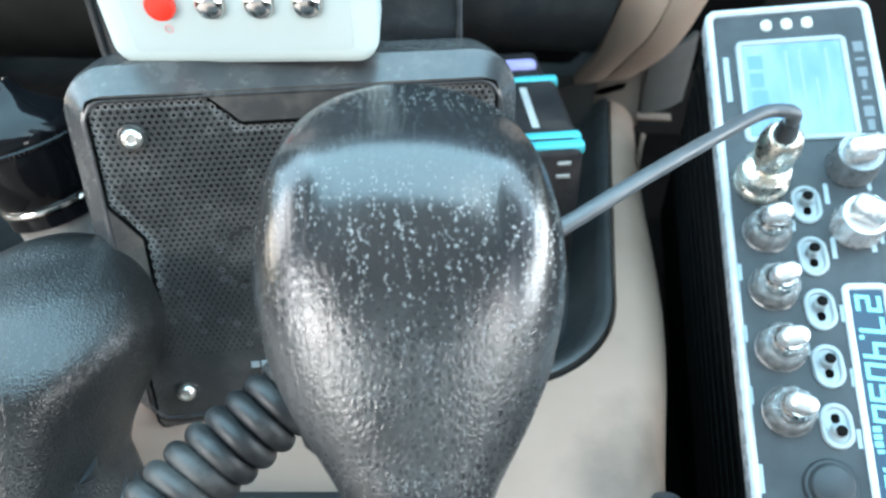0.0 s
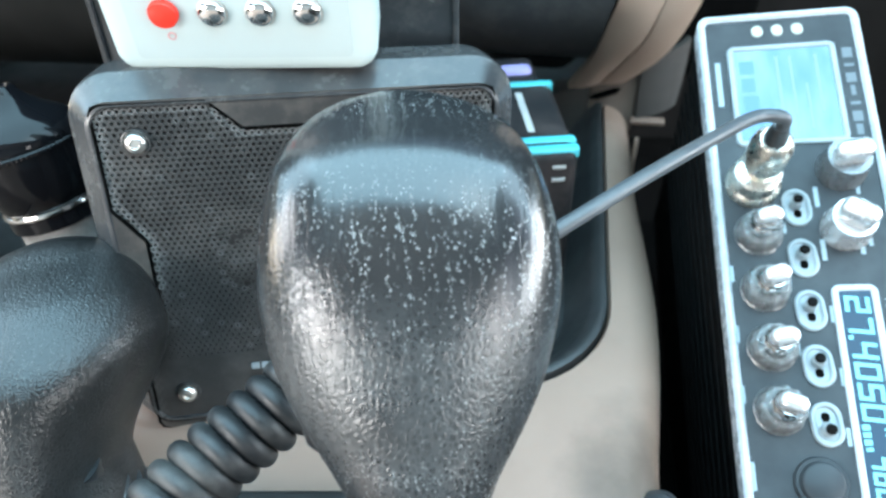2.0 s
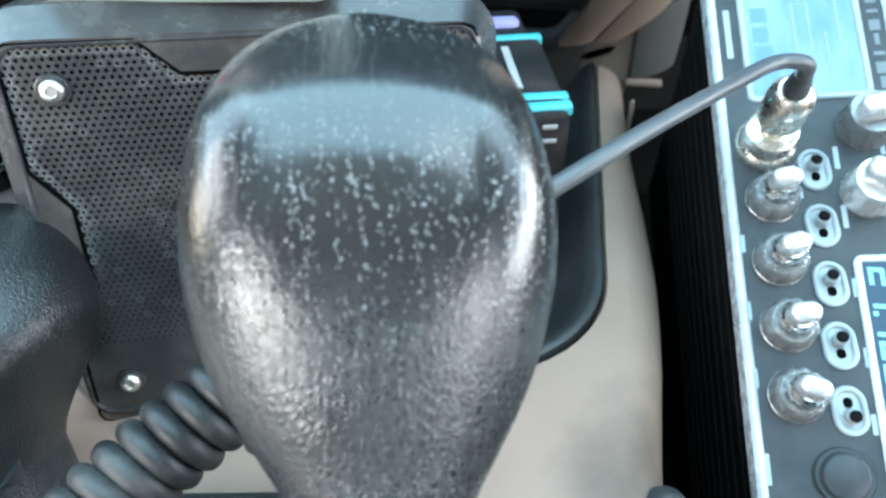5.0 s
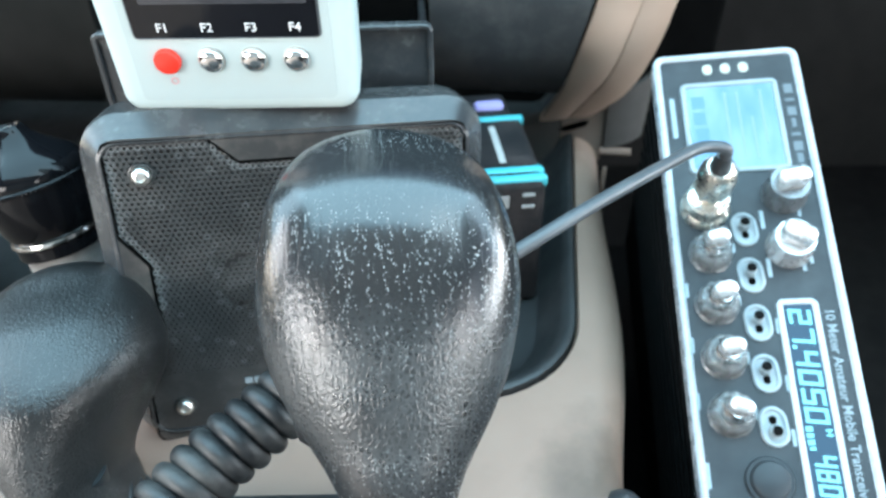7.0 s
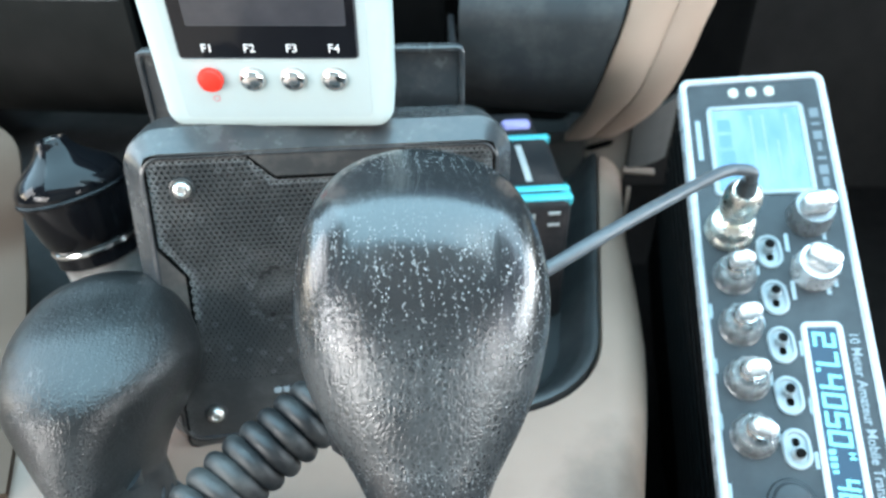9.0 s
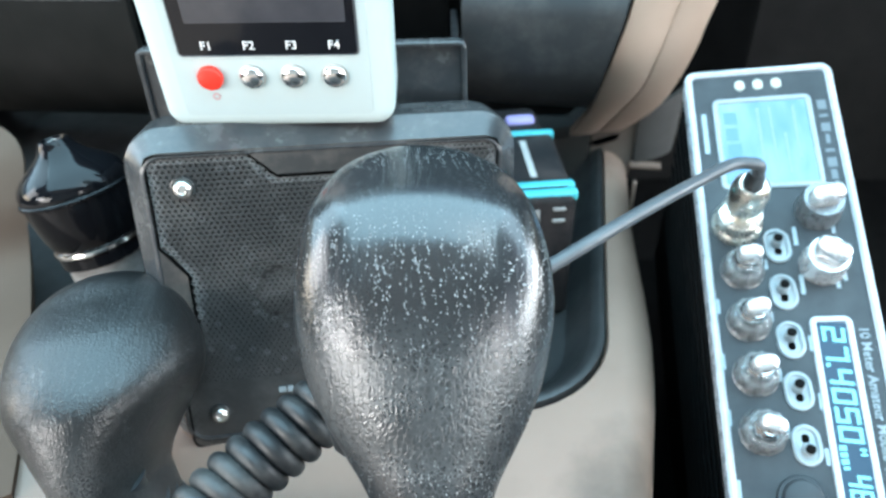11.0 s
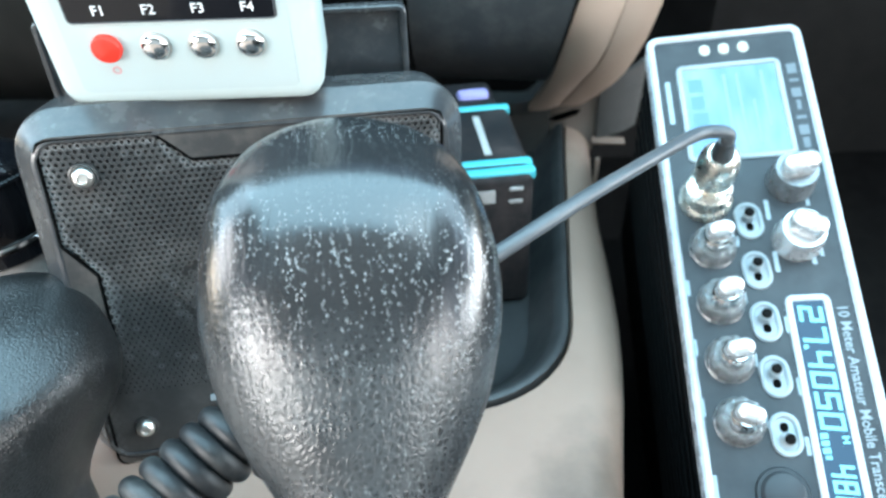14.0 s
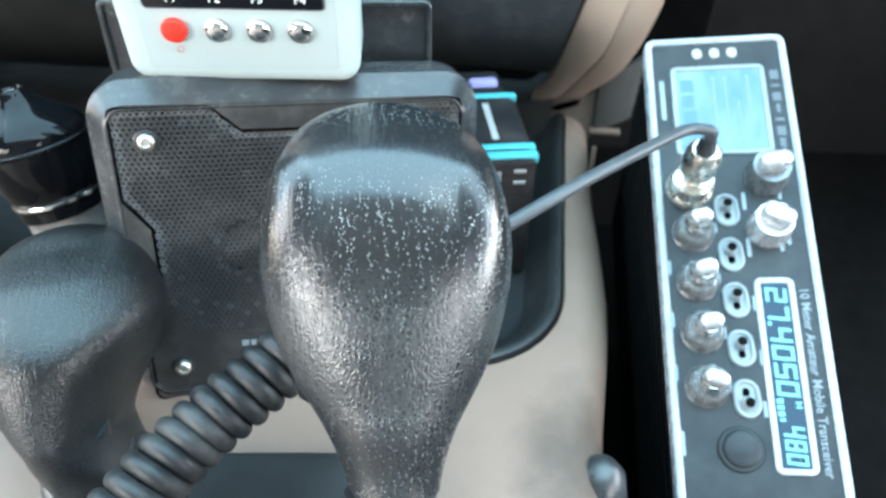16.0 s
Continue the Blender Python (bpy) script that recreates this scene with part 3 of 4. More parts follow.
# out of view; height set to block the sky from the knob's reflection
part("dash_top", box(1.5, 0.58, 0.10, 0.02, (0.0, 0.645, 0.325)), M_dash_dark, dash)
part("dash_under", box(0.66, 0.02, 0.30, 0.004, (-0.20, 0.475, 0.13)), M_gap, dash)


def cheek(lines, thick=0.004):
    """A skin between two space lines."""
    b = bmesh.new()
    l0, l1 = (spline(q, 10) for q in lines)
    rows = []
    for p, q in zip(l0, l1):
        mid = (p + q) / 2
        out = Vector((0.35, -0.9, 0.1)).normalized() * (q - p).length * 0.12
        rows.append([b.verts.new(p.lerp(q, s) + out * (1 - (2 * s - 1) ** 2)) for s in (0, 0.06, 0.2, 0.4, 0.6, 0.8, 0.94, 1)])
    for r0, r1 in zip(rows, rows[1:]):
        for k in range(7):
            b.faces.new((r0[k], r0[k + 1], r1[k + 1], r1[k]))
    bmesh.ops.recalc_face_normals(b, faces=b.faces)
    bmesh.ops.solidify(b, geom=b.faces[:], thickness=thick)
    return b


INNER = [(0.0900, 0.3300, 0.6000), (0.0759, 0.3340, 0.5033), (0.0711, 0.3360, 0.4785), (0.0682, 0.3420, 0.4608), (0.0640, 0.3520, 0.4398), (0.0552, 0.3700, 0.4136)]
SEAM = [(0.119, 0.336, 0.6), (0.0972, 0.342, 0.4994), (0.0899, 0.345, 0.4675), (0.0852, 0.35, 0.4494), (0.0784, 0.358, 0.4347), (0.0708, 0.375, 0.4135)]
OUTER = [(0.148, 0.35, 0.6), (0.118, 0.352, 0.4991), (0.1131, 0.357, 0.4723), (0.109, 0.363, 0.4522), (0.1034, 0.372, 0.4326), (0.0929, 0.388, 0.4102)]
trim = tagged(new("trim"), "beige plastic trim curving down the side of the dashboard", "trim", "", "structure")
part("inner_trim", cheek((INNER, SEAM)), M_trim, trim)
part("outer_trim", cheek(([(x + 0.0022, y, z) for x, y, z in SEAM], OUTER)), M_trim, trim)
part("seam", tube(spline([(x + 0.0011, y + 0.0028, z) for x, y, z in SEAM], 8), 0.0022, 8), M_gap, trim, "dark seam between the two trims")

left_trim = tagged(new("trim_left"), "beige plastic trim at the other side of the dashboard", "trim", "", "structure")
LEFT_IN = [(-0.1591, 0.1234, 0.398), (-0.171, 0.1527, 0.3985), (-0.1866, 0.1875, 0.3995), (-0.2003, 0.219, 0.4035), (-0.2125, 0.2467, 0.4115), (-0.211, 0.257, 0.436), (-0.216, 0.274, 0.456), (-0.25, 0.298, 0.46)]
LEFT_OUT = [(-0.2741, 0.1114, 0.398), (-0.286, 0.1407, 0.3985), (-0.3016, 0.1755, 0.3995), (-0.3153, 0.207, 0.4035), (-0.3275, 0.2347, 0.4115), (-0.324, 0.245, 0.434), (-0.326, 0.264, 0.452), (-0.34, 0.295, 0.46)]
part("panel", cheek((LEFT_OUT, LEFT_IN), 0.006), M_trim_shaded, left_trim)

# the beige foot of the dashboard, with a dark slot, and the lip over the gap
foot = tagged(new("dashboard_foot"), "beige plastic foot of the dashboard with a dark slot", "dashboard foot", "", "structure")
foot.matrix_basis = CON


def prism(poly, y0, y1, bevel=0.0012):
    """A block with an upright outline, going back from y0 to y1."""
    b = bmesh.new()
    front, rear = [[b.verts.new((x, y, z)) for x, z in poly] for y in (y0, y1)]
    b.faces.new(front)
    b.faces.new(rear[::-1])
    for i in range(len(poly)):
        j = (i + 1) % len(poly)
        b.faces.new((front[j], front[i], rear[i], rear[j]))
    bmesh.ops.recalc_face_normals(b, faces=b.faces)
    bmesh.ops.bevel(b, geom=b.edges[:], offset=bevel, segments=2, affect="EDGES", profile=0.6)
    return b


part("block", prism(((0.0290, -0.016), (0.0545, -0.016), (0.0545, 0.0205), (0.0310, 0.0136), (0.0290, 0.0130)), 0.384, 0.400), M_foot, foot)
part("dark_block", prism(((-0.010, -0.030), (0.0286, -0.030), (0.0286, 0.0118), (0.010, 0.0062), (-0.010, 0.0025)), 0.3835, 0.400), M_wing, foot, "dark grey end of the foot")
part("slot", prism(((0.0285, 0.0040), (0.0330, 0.0036), (0.0440, 0.0080), (0.0460, 0.0112), (0.0420, 0.0112), (0.0310, 0.0068)), 0.3830, 0.3855, 0.0004), M_gap, foot, "dark slot")
part("wing", cheek(([(0.0550, 0.3850, 0.0300), (0.0550, 0.3850, 0.0120), (0.0556, 0.3846, -0.0060)], [(0.0800, 0.4060, 0.0340), (0.0790, 0.4020, 0.0140), (0.0770, 0.3980, -0.0040)]), 0.003), M_wing, foot, "dark grey curved wing")
part("lip", box(0.0190, 0.006, 0.0024, 0.0008, (0.0630, 0.381, -0.0070)), M_beige, foot)
part("post", box(0.0022, 0.003, 0.026, 0.0008, (0.0555, 0.3560, -0.0170)), M_beige, foot)

# ---- drawer flap behind the meter ----
flap = thing("drawer", mat4((-0.0616, 0.2298, 0.4490), (0.998, 0.068, 0), (0, 1, 0), (0, 0.05, 1)), "open black plastic dashboard drawer with a raised front", "drawer")
b = slab(0.1217, 0.072, 0.003, ((0.0, 0.0006), (0.0006, 0.0), (0.0028, 0.0), (0.0034, 0.0006)), 4)
part("front", b, M_speaker, flap, "", pose(0, 0.003, 0.034, 90))
part("front_rim", frame_ring(0.1217, 0.072, 0.003, 0.0022, 0, 0.0022, 0.0005, 4), M_speaker, flap, "", pose(0, 0.0002, 0.034, 90))
part("base", box(0.117, 0.11, 0.003, 0.001, (0, 0.06, 0.0)), M_black, flap)
for s in (-1, 1):
    part("side", box(0.003, 0.11, 0.05, 0.001, (s * 0.0580, 0.06, 0.024)), M_black, flap)

# ---- the speaker ----
SPK_W, SPK_H, SPK_D = 0.1205, 0.1168, 0.040
spk_x = Vector((0.1173, 0.0269, -0.0064)).normalized()
spk_n = Vector((0.2294, -0.9518, 0.2037)).normalized()
spk_up = spk_n.cross(spk_x).normalized()
if spk_up.z < 0:
    spk_up = -spk_up
SPK = mat4(Vector((-0.1034, 0.1714, 0.5094)) + spk_x * SPK_W / 2 - spk_up * SPK_H / 2, spk_x, spk_up, spk_n)
speaker = thing("speaker", SPK, "dusty black plastic loudspeaker box with a perforated metal front", "speaker")
b = slab(SPK_W + 0.0105, SPK_H + 0.0085, 0.014, ((-SPK_D, 0.007), (-SPK_D + 0.003, 0.003), (-0.026, 0.0006), (-0.0110, 0.0), (-0.0092, 0.0003), (-0.0085, 0.0010), (-0.0020, 0.0054), (-0.0004, 0.0066), (0.0, 0.0076), (-0.0002, 0.0082), (-0.0030, 0.0086)), 8)
part("shell", b, M_speaker, speaker).data.set_sharp_from_angle(angle=radians(22))


def grille_outline():
    """The front plate's outline: cut-outs in the middle of each side."""
    w, h = SPK_W / 2 - 0.0030, SPK_H / 2 - 0.0030
    t0, t1, td = 0.0260, 0.0166, 0.0086
    s0, s1, sd = 0.0240, 0.0130, 0.0080
    quarter = [(t1, h - td), (t0, h), (w - 0.003, h), (w - 0.0009, h - 0.0009), (w, h - 0.003), (w, s0), (w - sd, s1)]
    up = quarter
    right_low = [(x, -y if y < 0.03 else -y - 0.0030) for x, y in reversed([q for q in quarter])]
    right = up + right_low
    left = [(-x, y) for x, y in reversed(right)]
    # the lower edge is straight
    right = [q for q in right if not (q[1] < 0 and q[0] < w - 0.02)]
    left = [q for q in left if not (q[1] < 0 and q[0] > -w + 0.02)]
    return right + left


OUTL = grille_outline()


def inside(x, y, poly):
    """How far a point lies within an outline; below zero outside it."""
    odd, near = False, 1e9
    for (x0, y0), (x1, y1) in zip(poly, poly[1:] + poly[:1]):
        if (y0 > y) != (y1 > y) and x < (x1 - x0) * (y - y0) / (y1 - y0) + x0:
            odd = not odd
        dx, dy = x1 - x0, y1 - y0
        t = max(0.0, min(1.0, ((x - x0) * dx + (y - y0) * dy) / (dx * dx + dy * dy + 1e-18)))
        near = min(near, math.hypot(x - x0 - t * dx, y - y0 - t * dy))
    return near if odd else -near


def perforated():
    """The plate: six-sided cells round holes, with the holes' walls."""
    pitch, hole, deep = 0.00192, 0.00056, 0.0007
    verts, faces, wear = [], [], []
    chance = random.Random(5)
    rows = int(SPK_H / (pitch * 0.866)) + 2
    for j in range(-rows // 2, rows // 2 + 1):
        for i in range(-34, 35):
            x, y = (i + 0.5 * (j % 2)) * pitch, j * pitch * 0.866
            deep_in = inside(x, y, OUTL)
            if deep_in < 0.0006:
                continue
            dent = 0.0010 * math.exp(-((x + 0.022) ** 2 + (y - 0.012) ** 2) / 0.00006) + 0.0008 * math.exp(-((x + 0.02) ** 2 + (y + 0.003) ** 2) / 0.00008)
            far = math.hypot(x + 0.0185, y - 0.0035)
            dent += 0.0009 * math.exp(-((far - 0.0095) / 0.0011) ** 2)
            open_ = min(1.0, (y + 0.036) / 0.050)
            r = hole * (0.55 + 0.45 * max(open_, 0.0))
            base = len(verts)
            dent += 0.0005 * max(0.0, 1.0 - (deep_in - 0.0006) / 0.0016)
            rim = max(0.0, 1.0 - (deep_in - 0.0006) / 0.0030) * (1.0 if y > -0.004 else 0.3)
            scuff = 0.26 * math.exp(-((far - 0.0108) / 0.0008) ** 2) + 0.20 * math.exp(-((math.hypot(x + 0.022, y - 0.012) - 0.0085) / 0.0008) ** 2)
            worn = min(1.0, max(rim * chance.uniform(0.45, 1.1), scuff * chance.uniform(0.0, 1.0), 0.22 if chance.random() < 0.03 and open_ > 0.15 else 0.0))
            wear += [worn * 0.8] * 6 + [worn] * 6 + [worn * 0.3] * 6
            for k in range(6):
                a = radians(60 * k + 30)
                verts.append((x + pitch / 1.732 * math.cos(a), y + pitch / 1.732 * math.sin(a), -dent))
            for zz in (0.0, -deep):
                for k in range(6):
                    a = radians(60 * k + 30)
                    verts.append((x + r * math.cos(a), y + r * math.sin(a), zz - dent))
            if open_ < 0.10:
                faces.append(tuple(base + k for k in range(6)))
                continue
            for k in range(6):
                n = (k + 1) % 6
                faces.append((base + k, base + n, base + 6 + n, base + 6 + k))
                faces.append((base + 6 + k, base + 6 + n, base + 12 + n, base + 12 + k))
    return verts, faces, wear


vs, fs, worn_by = perforated()
me = bpy.data.meshes.new("grille")
me.from_pydata(vs, [], fs)
me.attributes.new("wear", "FLOAT", "POINT").data.foreach_set("value", worn_by)
me.materials.append(M_grille)
grille = new("grille", me)
grille.parent = speaker
grille.matrix_basis = pose(0, 0, -0.0009)
grille["label"] = "dusty perforated metal grille, slightly dented"
# plain faces behind: the felt, and the flush cut-outs round the plate
b = bmesh.new()
b.faces.new([b.verts.new((x, y, -0.0024)) for x, y in OUTL])
part("felt", b, M_cone, speaker)
b = bmesh.new()
outer = [b.verts.new((x, y, -0.0003)) for x, y in outline(SPK_W - 0.0042, SPK_H - 0.0042, 0.006, 6)]
inner = [b.verts.new((x, y, -0.0003)) for x, y in OUTL]
es = [b.edges.new((q[i], q[(i + 1) % len(q)])) for q in (outer, inner) for i in range(len(q))]
bmesh.ops.triangle_fill(b, use_beauty=True, edges=es)
part("front_frame", b, M_frame, speaker)
loop = [Vector((x, y, -0.0007)) for x, y in OUTL]
part("grille_gap", tube(loop + loop[:2], 0.00062, 6), M_gap, speaker, "dark gap round the grille")
for sx, sy in ((-1, 1), (1, 1), (-1, -1), (1, -1)):
    screw = part("screw", lathe([(0.0030, -0.0012), (0.0030, 0.0005), (0.0027, 0.0013), (0.0019, 0.0019), (0.0014, 0.0020), (0.0012, 0.0012), (0.0002, 0.0012)], 20), M_steel, speaker, "bright steel screw", pose(sx * 0.0464, sy * 0.0443, 0.0))
    part("washer", lathe([(0.0041, -0.0010), (0.0041, -0.0003), (0.0036, -0.0001), (0.0030, -0.0005)], 20), M_grille, screw)
# the maker's mark: plain pale bars
for i, w in enumerate((0.0026, 0.0022, 0.0026, 0.0010, 0.0022, 0.0026)):
    part("mark", box(w, 0.0024, 0.0003, 0, (-0.0230 + i * 0.0031, -0.0360, 0.0001)), M_text, speaker, "pale printed bar")
# worn pale edge on the side cut-out
for i, (x, y, w) in enumerate(((-0.0498, -0.0128, 0.0022), (-0.0513, -0.0150, 0.0030), (-0.0532, -0.0172, 0.0036), (-0.0550, -0.0198, 0.0026))):
    part("chip", box(0.0008 + 0.0003 * (i % 2), w, 0.0004, 0, (0, 0, 0)), M_label, speaker, "chipped pale edge", pose(x, y, 0.0004, 0, 0, -36 - 5 * i))

# ---- the meter on the speaker ----
HH_W, HH_H, HH_D = 0.0738, 0.092, 0.024
m_az = radians(4)
HH = mat4((-0.0594, 0.1894, 0.5072), Vector((math.cos(m_az), math.sin(m_az), -0.030)), (0, 0, 1), (0.03, -0.14, 1))
meter = thing("handheld_meter", HH, "pale mint green handheld meter standing on the speaker", "meter")
b = slab(HH_W, HH_H, 0.0065, ((-HH_D, 0.003), (-HH_D + 0.002, 0.0008), (-HH_D + 0.004, 0.0), (-0.0045, 0.0), (-0.0022, 0.0005), (-0.0008, 0.0015), (-0.0001, 0.0032), (0.0, 0.005)), 8)
UPR = pose(0, 0, HH_H / 2, 90)
part("case", b, M_mint, meter, "", UPR)
part("plate", slab(0.0600, 0.0790, 0.002, ((0.0, 0.0), (0.0002, 0.0001)), 4), M_mint_plate, meter, "slightly greyer printed plate", pose(0.0002, 0, HH_H / 2 - 0.001, 90))
glass = part("screen", slab(0.0545, 0.0560, 0.0015, ((0.0002, 0.0), (0.0006, 0.0002)), 4), M_glass, meter, "glossy black screen glass", pose(0, 0, 0.0266 + 0.028, 90))
part("display", slab(0.0470, 0.0430, 0.0005, ((0.0006, 0), (0.0007, 0)), 3), M_screen, glass, "dark grey unlit display", pose(0.0006, 0.0045, 0.0))
part("glass_edge", frame_ring(0.0541, 0.0556, 0.0015, 0.0004, 0.0005, 0.00075, 0.0001, 4), M_lead, glass, "thin pale edge of the glass")
for i in range(4):
    x = -0.0190 + i * 0.01268
    part("key_name", words("F%d" % (i + 1), 0.0038, 0.0001, 0.00003), M_white, glass, "white printed letters", pose(x + 0.0008, -0.0243, 0.0008))
    if i == 0:
        part("power_key", lathe([(0.0040, 0.0), (0.0040, 0.0012), (0.0036, 0.0019), (0.0024, 0.0023), (0.0003, 0.0024)], 28), M_red, meter, "red round power button", pose(x - 0.0002, -0.0003, 0.0197, 90))
    else:
        key = part("key", lathe([(0.0038, 0.0), (0.0038, 0.0010), (0.0034, 0.0017), (0.0022, 0.0022), (0.0003, 0.0023)], 28), M_chrome, meter, "domed chrome button", pose(x, -0.0003, 0.0197, 90))
        part("key_rim", lathe([(0.0041, 0.0), (0.0041, 0.0006), (0.0038, 0.0007), (0.0037, 0.0)], 28), M_steel, key)
ring = frame_ring(0.0024, 0.0024, 0.0012, 0.0004, 0.0, 0.0002, 0.0001, 5)
part("power_sign", ring, M_pink, meter, "small pink power sign", pose(-0.0188, -0.0003, 0.0127, 90))

# ---- the two levers ----
KNOB_A = [(0, 0.0), (0.0008, 0.0076), (0.0031, 0.015), (0.0081, 0.0223), (0.0159, 0.0272), (0.0244, 0.0300), (0.0357, 0.0318), (0.0442, 0.0318), (0.0528, 0.0304), (0.0613, 0.0281), (0.0698, 0.0244), (0.0754, 0.0214), (0.084, 0.0166), (0.094, 0.0128), (0.1, 0.0114)]
KNOB_X = [(0, -0.0025), (0.01, -0.0017), (0.03, -0.0010), (0.06, -0.0007), (0.1, 0.0013)]
KNOB_H = [(0, 0), (0.0008, 0.0050), (0.0031, 0.0085), (0.0083, 0.0122), (0.0147, 0.0158), (0.0210, 0.0180), (0.0340, 0.0192), (0.0442, 0.0193), (0.0528, 0.0192), (0.0613, 0.0187), (0.0698, 0.0178), (0.0754, 0.0168), (0.084, 0.0152), (0.0940, 0.0125), (0.1, 0.0116)]
KNOB_C = [(0, 0.0088), (0.0008, 0.0086), (0.0031, 0.0078), (0.0083, 0.0053), (0.0147, 0.0022), (0.0210, 0.0004), (0.0340, -0.0003), (0.0442, -0.0005), (0.0528, -0.0005), (0.0613, -0.0003), (0.0698, -0.0001), (0.0754, -0.0000), (0.084, -0.0003), (0.0940, 0.0), (0.1, 0.0)]


def ease(u):
    u = min(1.0, max(0.0, u))
    return u * u * (3 - 2 * u)


def knob_mesh(seg=96, tall=1.0, belly=0.0, slim=0.0, thick=1.0):
    """The knob from its top down; with a belly it bulges towards the driver and narrows to a slim neck."""
    b = bmesh.new()
    ds = [0.0001, 0.0003, 0.0008] + [0.0031 * (i / 6) ** 1.3 for i in range(4, 7)] + [0.0031 + (0.1 - 0.0031) * i / 70 for i in range(1, 71)]
    rings = []
    for d in ds:
        a, f, mid_y = curve_value(KNOB_A, d), curve_value(KNOB_H, d) * thick, curve_value(KNOB_C, d)
        if d < 0.0008:
            a, f = 0.0076 * math.sqrt(d / 0.0008), 0.0050 * thick * math.sqrt(d / 0.0008)
        a *= 1.0 - slim * ease((d - 0.030) / 0.045)
        mid_x = curve_value(KNOB_X, d)
        if slim:
            a = max(a, 0.0118 + 0.0034 * ease((d - 0.06) / 0.03)) if d > 0.06 else a
            mid_x = -0.0029 * ease((d - 0.02) / 0.06) + 0.0032 * ease((d - 0.06) / 0.03)
        bulge = belly * ease((d - 0.0067) / 0.0394) * (1.0 - 0.858 * ease((d - 0.0687) / 0.034))
        e = 0.92
        ring = []
        for k in range(seg):
            t = 2 * math.pi * k / seg
            c, s = math.cos(t), math.sin(t)
            x = mid_x + a * math.copysign(abs(c) ** e, c)
            y = mid_y + f * math.copysign(abs(s) ** e, s) - (bulge * abs(s) ** 0.95 if s < 0 else 0.0)
            ring.append(b.verts.new((x, y, -d * tall)))
        rings.append(ring)
    for lo, hi in zip(rings, rings[1:]):
        for k in range(seg):
            j = (k + 1) % seg
            b.faces.new((lo[k], lo[j], hi[j], hi[k]))
    b.faces.new(rings[0][::-1])
    b.faces.new(rings[-1])
    return b


def lever(top, neck, turn, material, label, tall=1.0, belly=0.0, slim=0.0, thick=1.0):
    """A lever from its knob's top down to the console."""
    top, neck = Vector(top), Vector(neck)
    axis = (top - neck).normalized()
    back = Vector((-0.0527, 0.803, -0.5935))
    back = (back - axis * back.dot(axis)).normalized()
    m = mat4(top, back.cross(axis), back, axis) @ pose(0, 0, 0, 0, 0, turn)
    foot_len = (top.z - DECK) / axis.z
    lev = thing("gear_lever", m, label, "gear lever", "levers on the console")
    knob = part("knob", knob_mesh(96, tall, belly, slim, thick), material, lev)
    e = 0.1 * tall
    part("collar", lathe([(0.0100, -e - 0.012), (0.0118, -e - 0.010), (0.0120, -e - 0.0025), (0.0116, -e - 0.0003), (0.0100, -e)], 32), M_black, lev)
    part("shaft", lathe([(0.0070, -foot_len + 0.002), (0.0070, -e - 0.0085)], 24), M_rubber, lev)
    return lev, m, foot_len


main, MAIN, main_foot = lever((-0.0079, 0.1395, 0.5301), (-0.0053, 0.0777, 0.4544), 0, M_knob, "black gear lever with a worn, polished leather-grain knob")
part("side_button", lathe([(0.0098, -0.006), (0.0100, 0.0), (0.0090, 0.0028), (0.0064, 0.0048), (0.0032, 0.0057), (0.0003, 0.0060)], 32), M_black, main, "small round button on the knob", pose(-0.0182, 0.0030, -0.0690, 0, -76, 0))
side, SIDE, side_foot = lever((-0.1239, 0.1625, 0.4667), (-0.1068, 0.1093, 0.3900), 0, M_knob_matt, "black transfer lever with a matt leather-grain knob", 0.9424, 0.0163, 0.454, 1.15)

# the black gate plate that both levers come out of, with a rubber boot for each
gate = thing("shift_gate", CON, "black plastic shift gate plate set on the console", "shift gate")
b = slab(0.128, 0.190, 0.016, ((0.0, 0.0), (0.0022, 0.0), (0.0034, 0.0008), (0.0040, 0.0025)), 6)
part("plate", b, M_tray, gate, "", pose(-0.0600, 0.0225, 0.0004, 0, 0, 8))
for foot_at, r in ((MAIN @ Vector((0, 0, -main_foot)), 0.034), (SIDE @ Vector((0, 0, -side_foot)), 0.019)):
    at = CON.inverted() @ foot_at
    prof = [(r, 0.003), (r, 0.006), (r * 0.94, 0.008), (r * 0.80, 0.009), (r * 0.82, 0.012), (r * 0.66, 0.013), (r * 0.67, 0.016), (r * 0.50, 0.018), (r * 0.42, 0.026), (0.0085, 0.030)]
    boot_at = pose(at.x, at.y, 0.0)
    part("boot", lathe(prof, 40), M_rubber, gate, "black rubber boot", boot_at)

# ---- the coiled lead of the microphone ----
LEAD = [(0.1039, 0.2102, 0.4780), (0.1031, 0.2073, 0.4831), (0.0995, 0.2062, 0.4852), (0.0915, 0.2032, 0.4862), (0.0765, 0.1890, 0.4880), (0.0493, 0.1618, 0.4908), (0.0245, 0.1410, 0.4885), (-0.0105, 0.1256, 0.4734), (-0.0264, 0.1230, 0.4694), (-0.0385, 0.1300, 0.4455)]
COIL = [(-0.0385, 0.13, 0.4455), (-0.0505, 0.119, 0.441), (-0.0645, 0.106, 0.4355), (-0.0765, 0.091, 0.43), (-0.088, 0.0755, 0.423), (-0.101, 0.056, 0.4165), (-0.119, 0.025, 0.4135)]


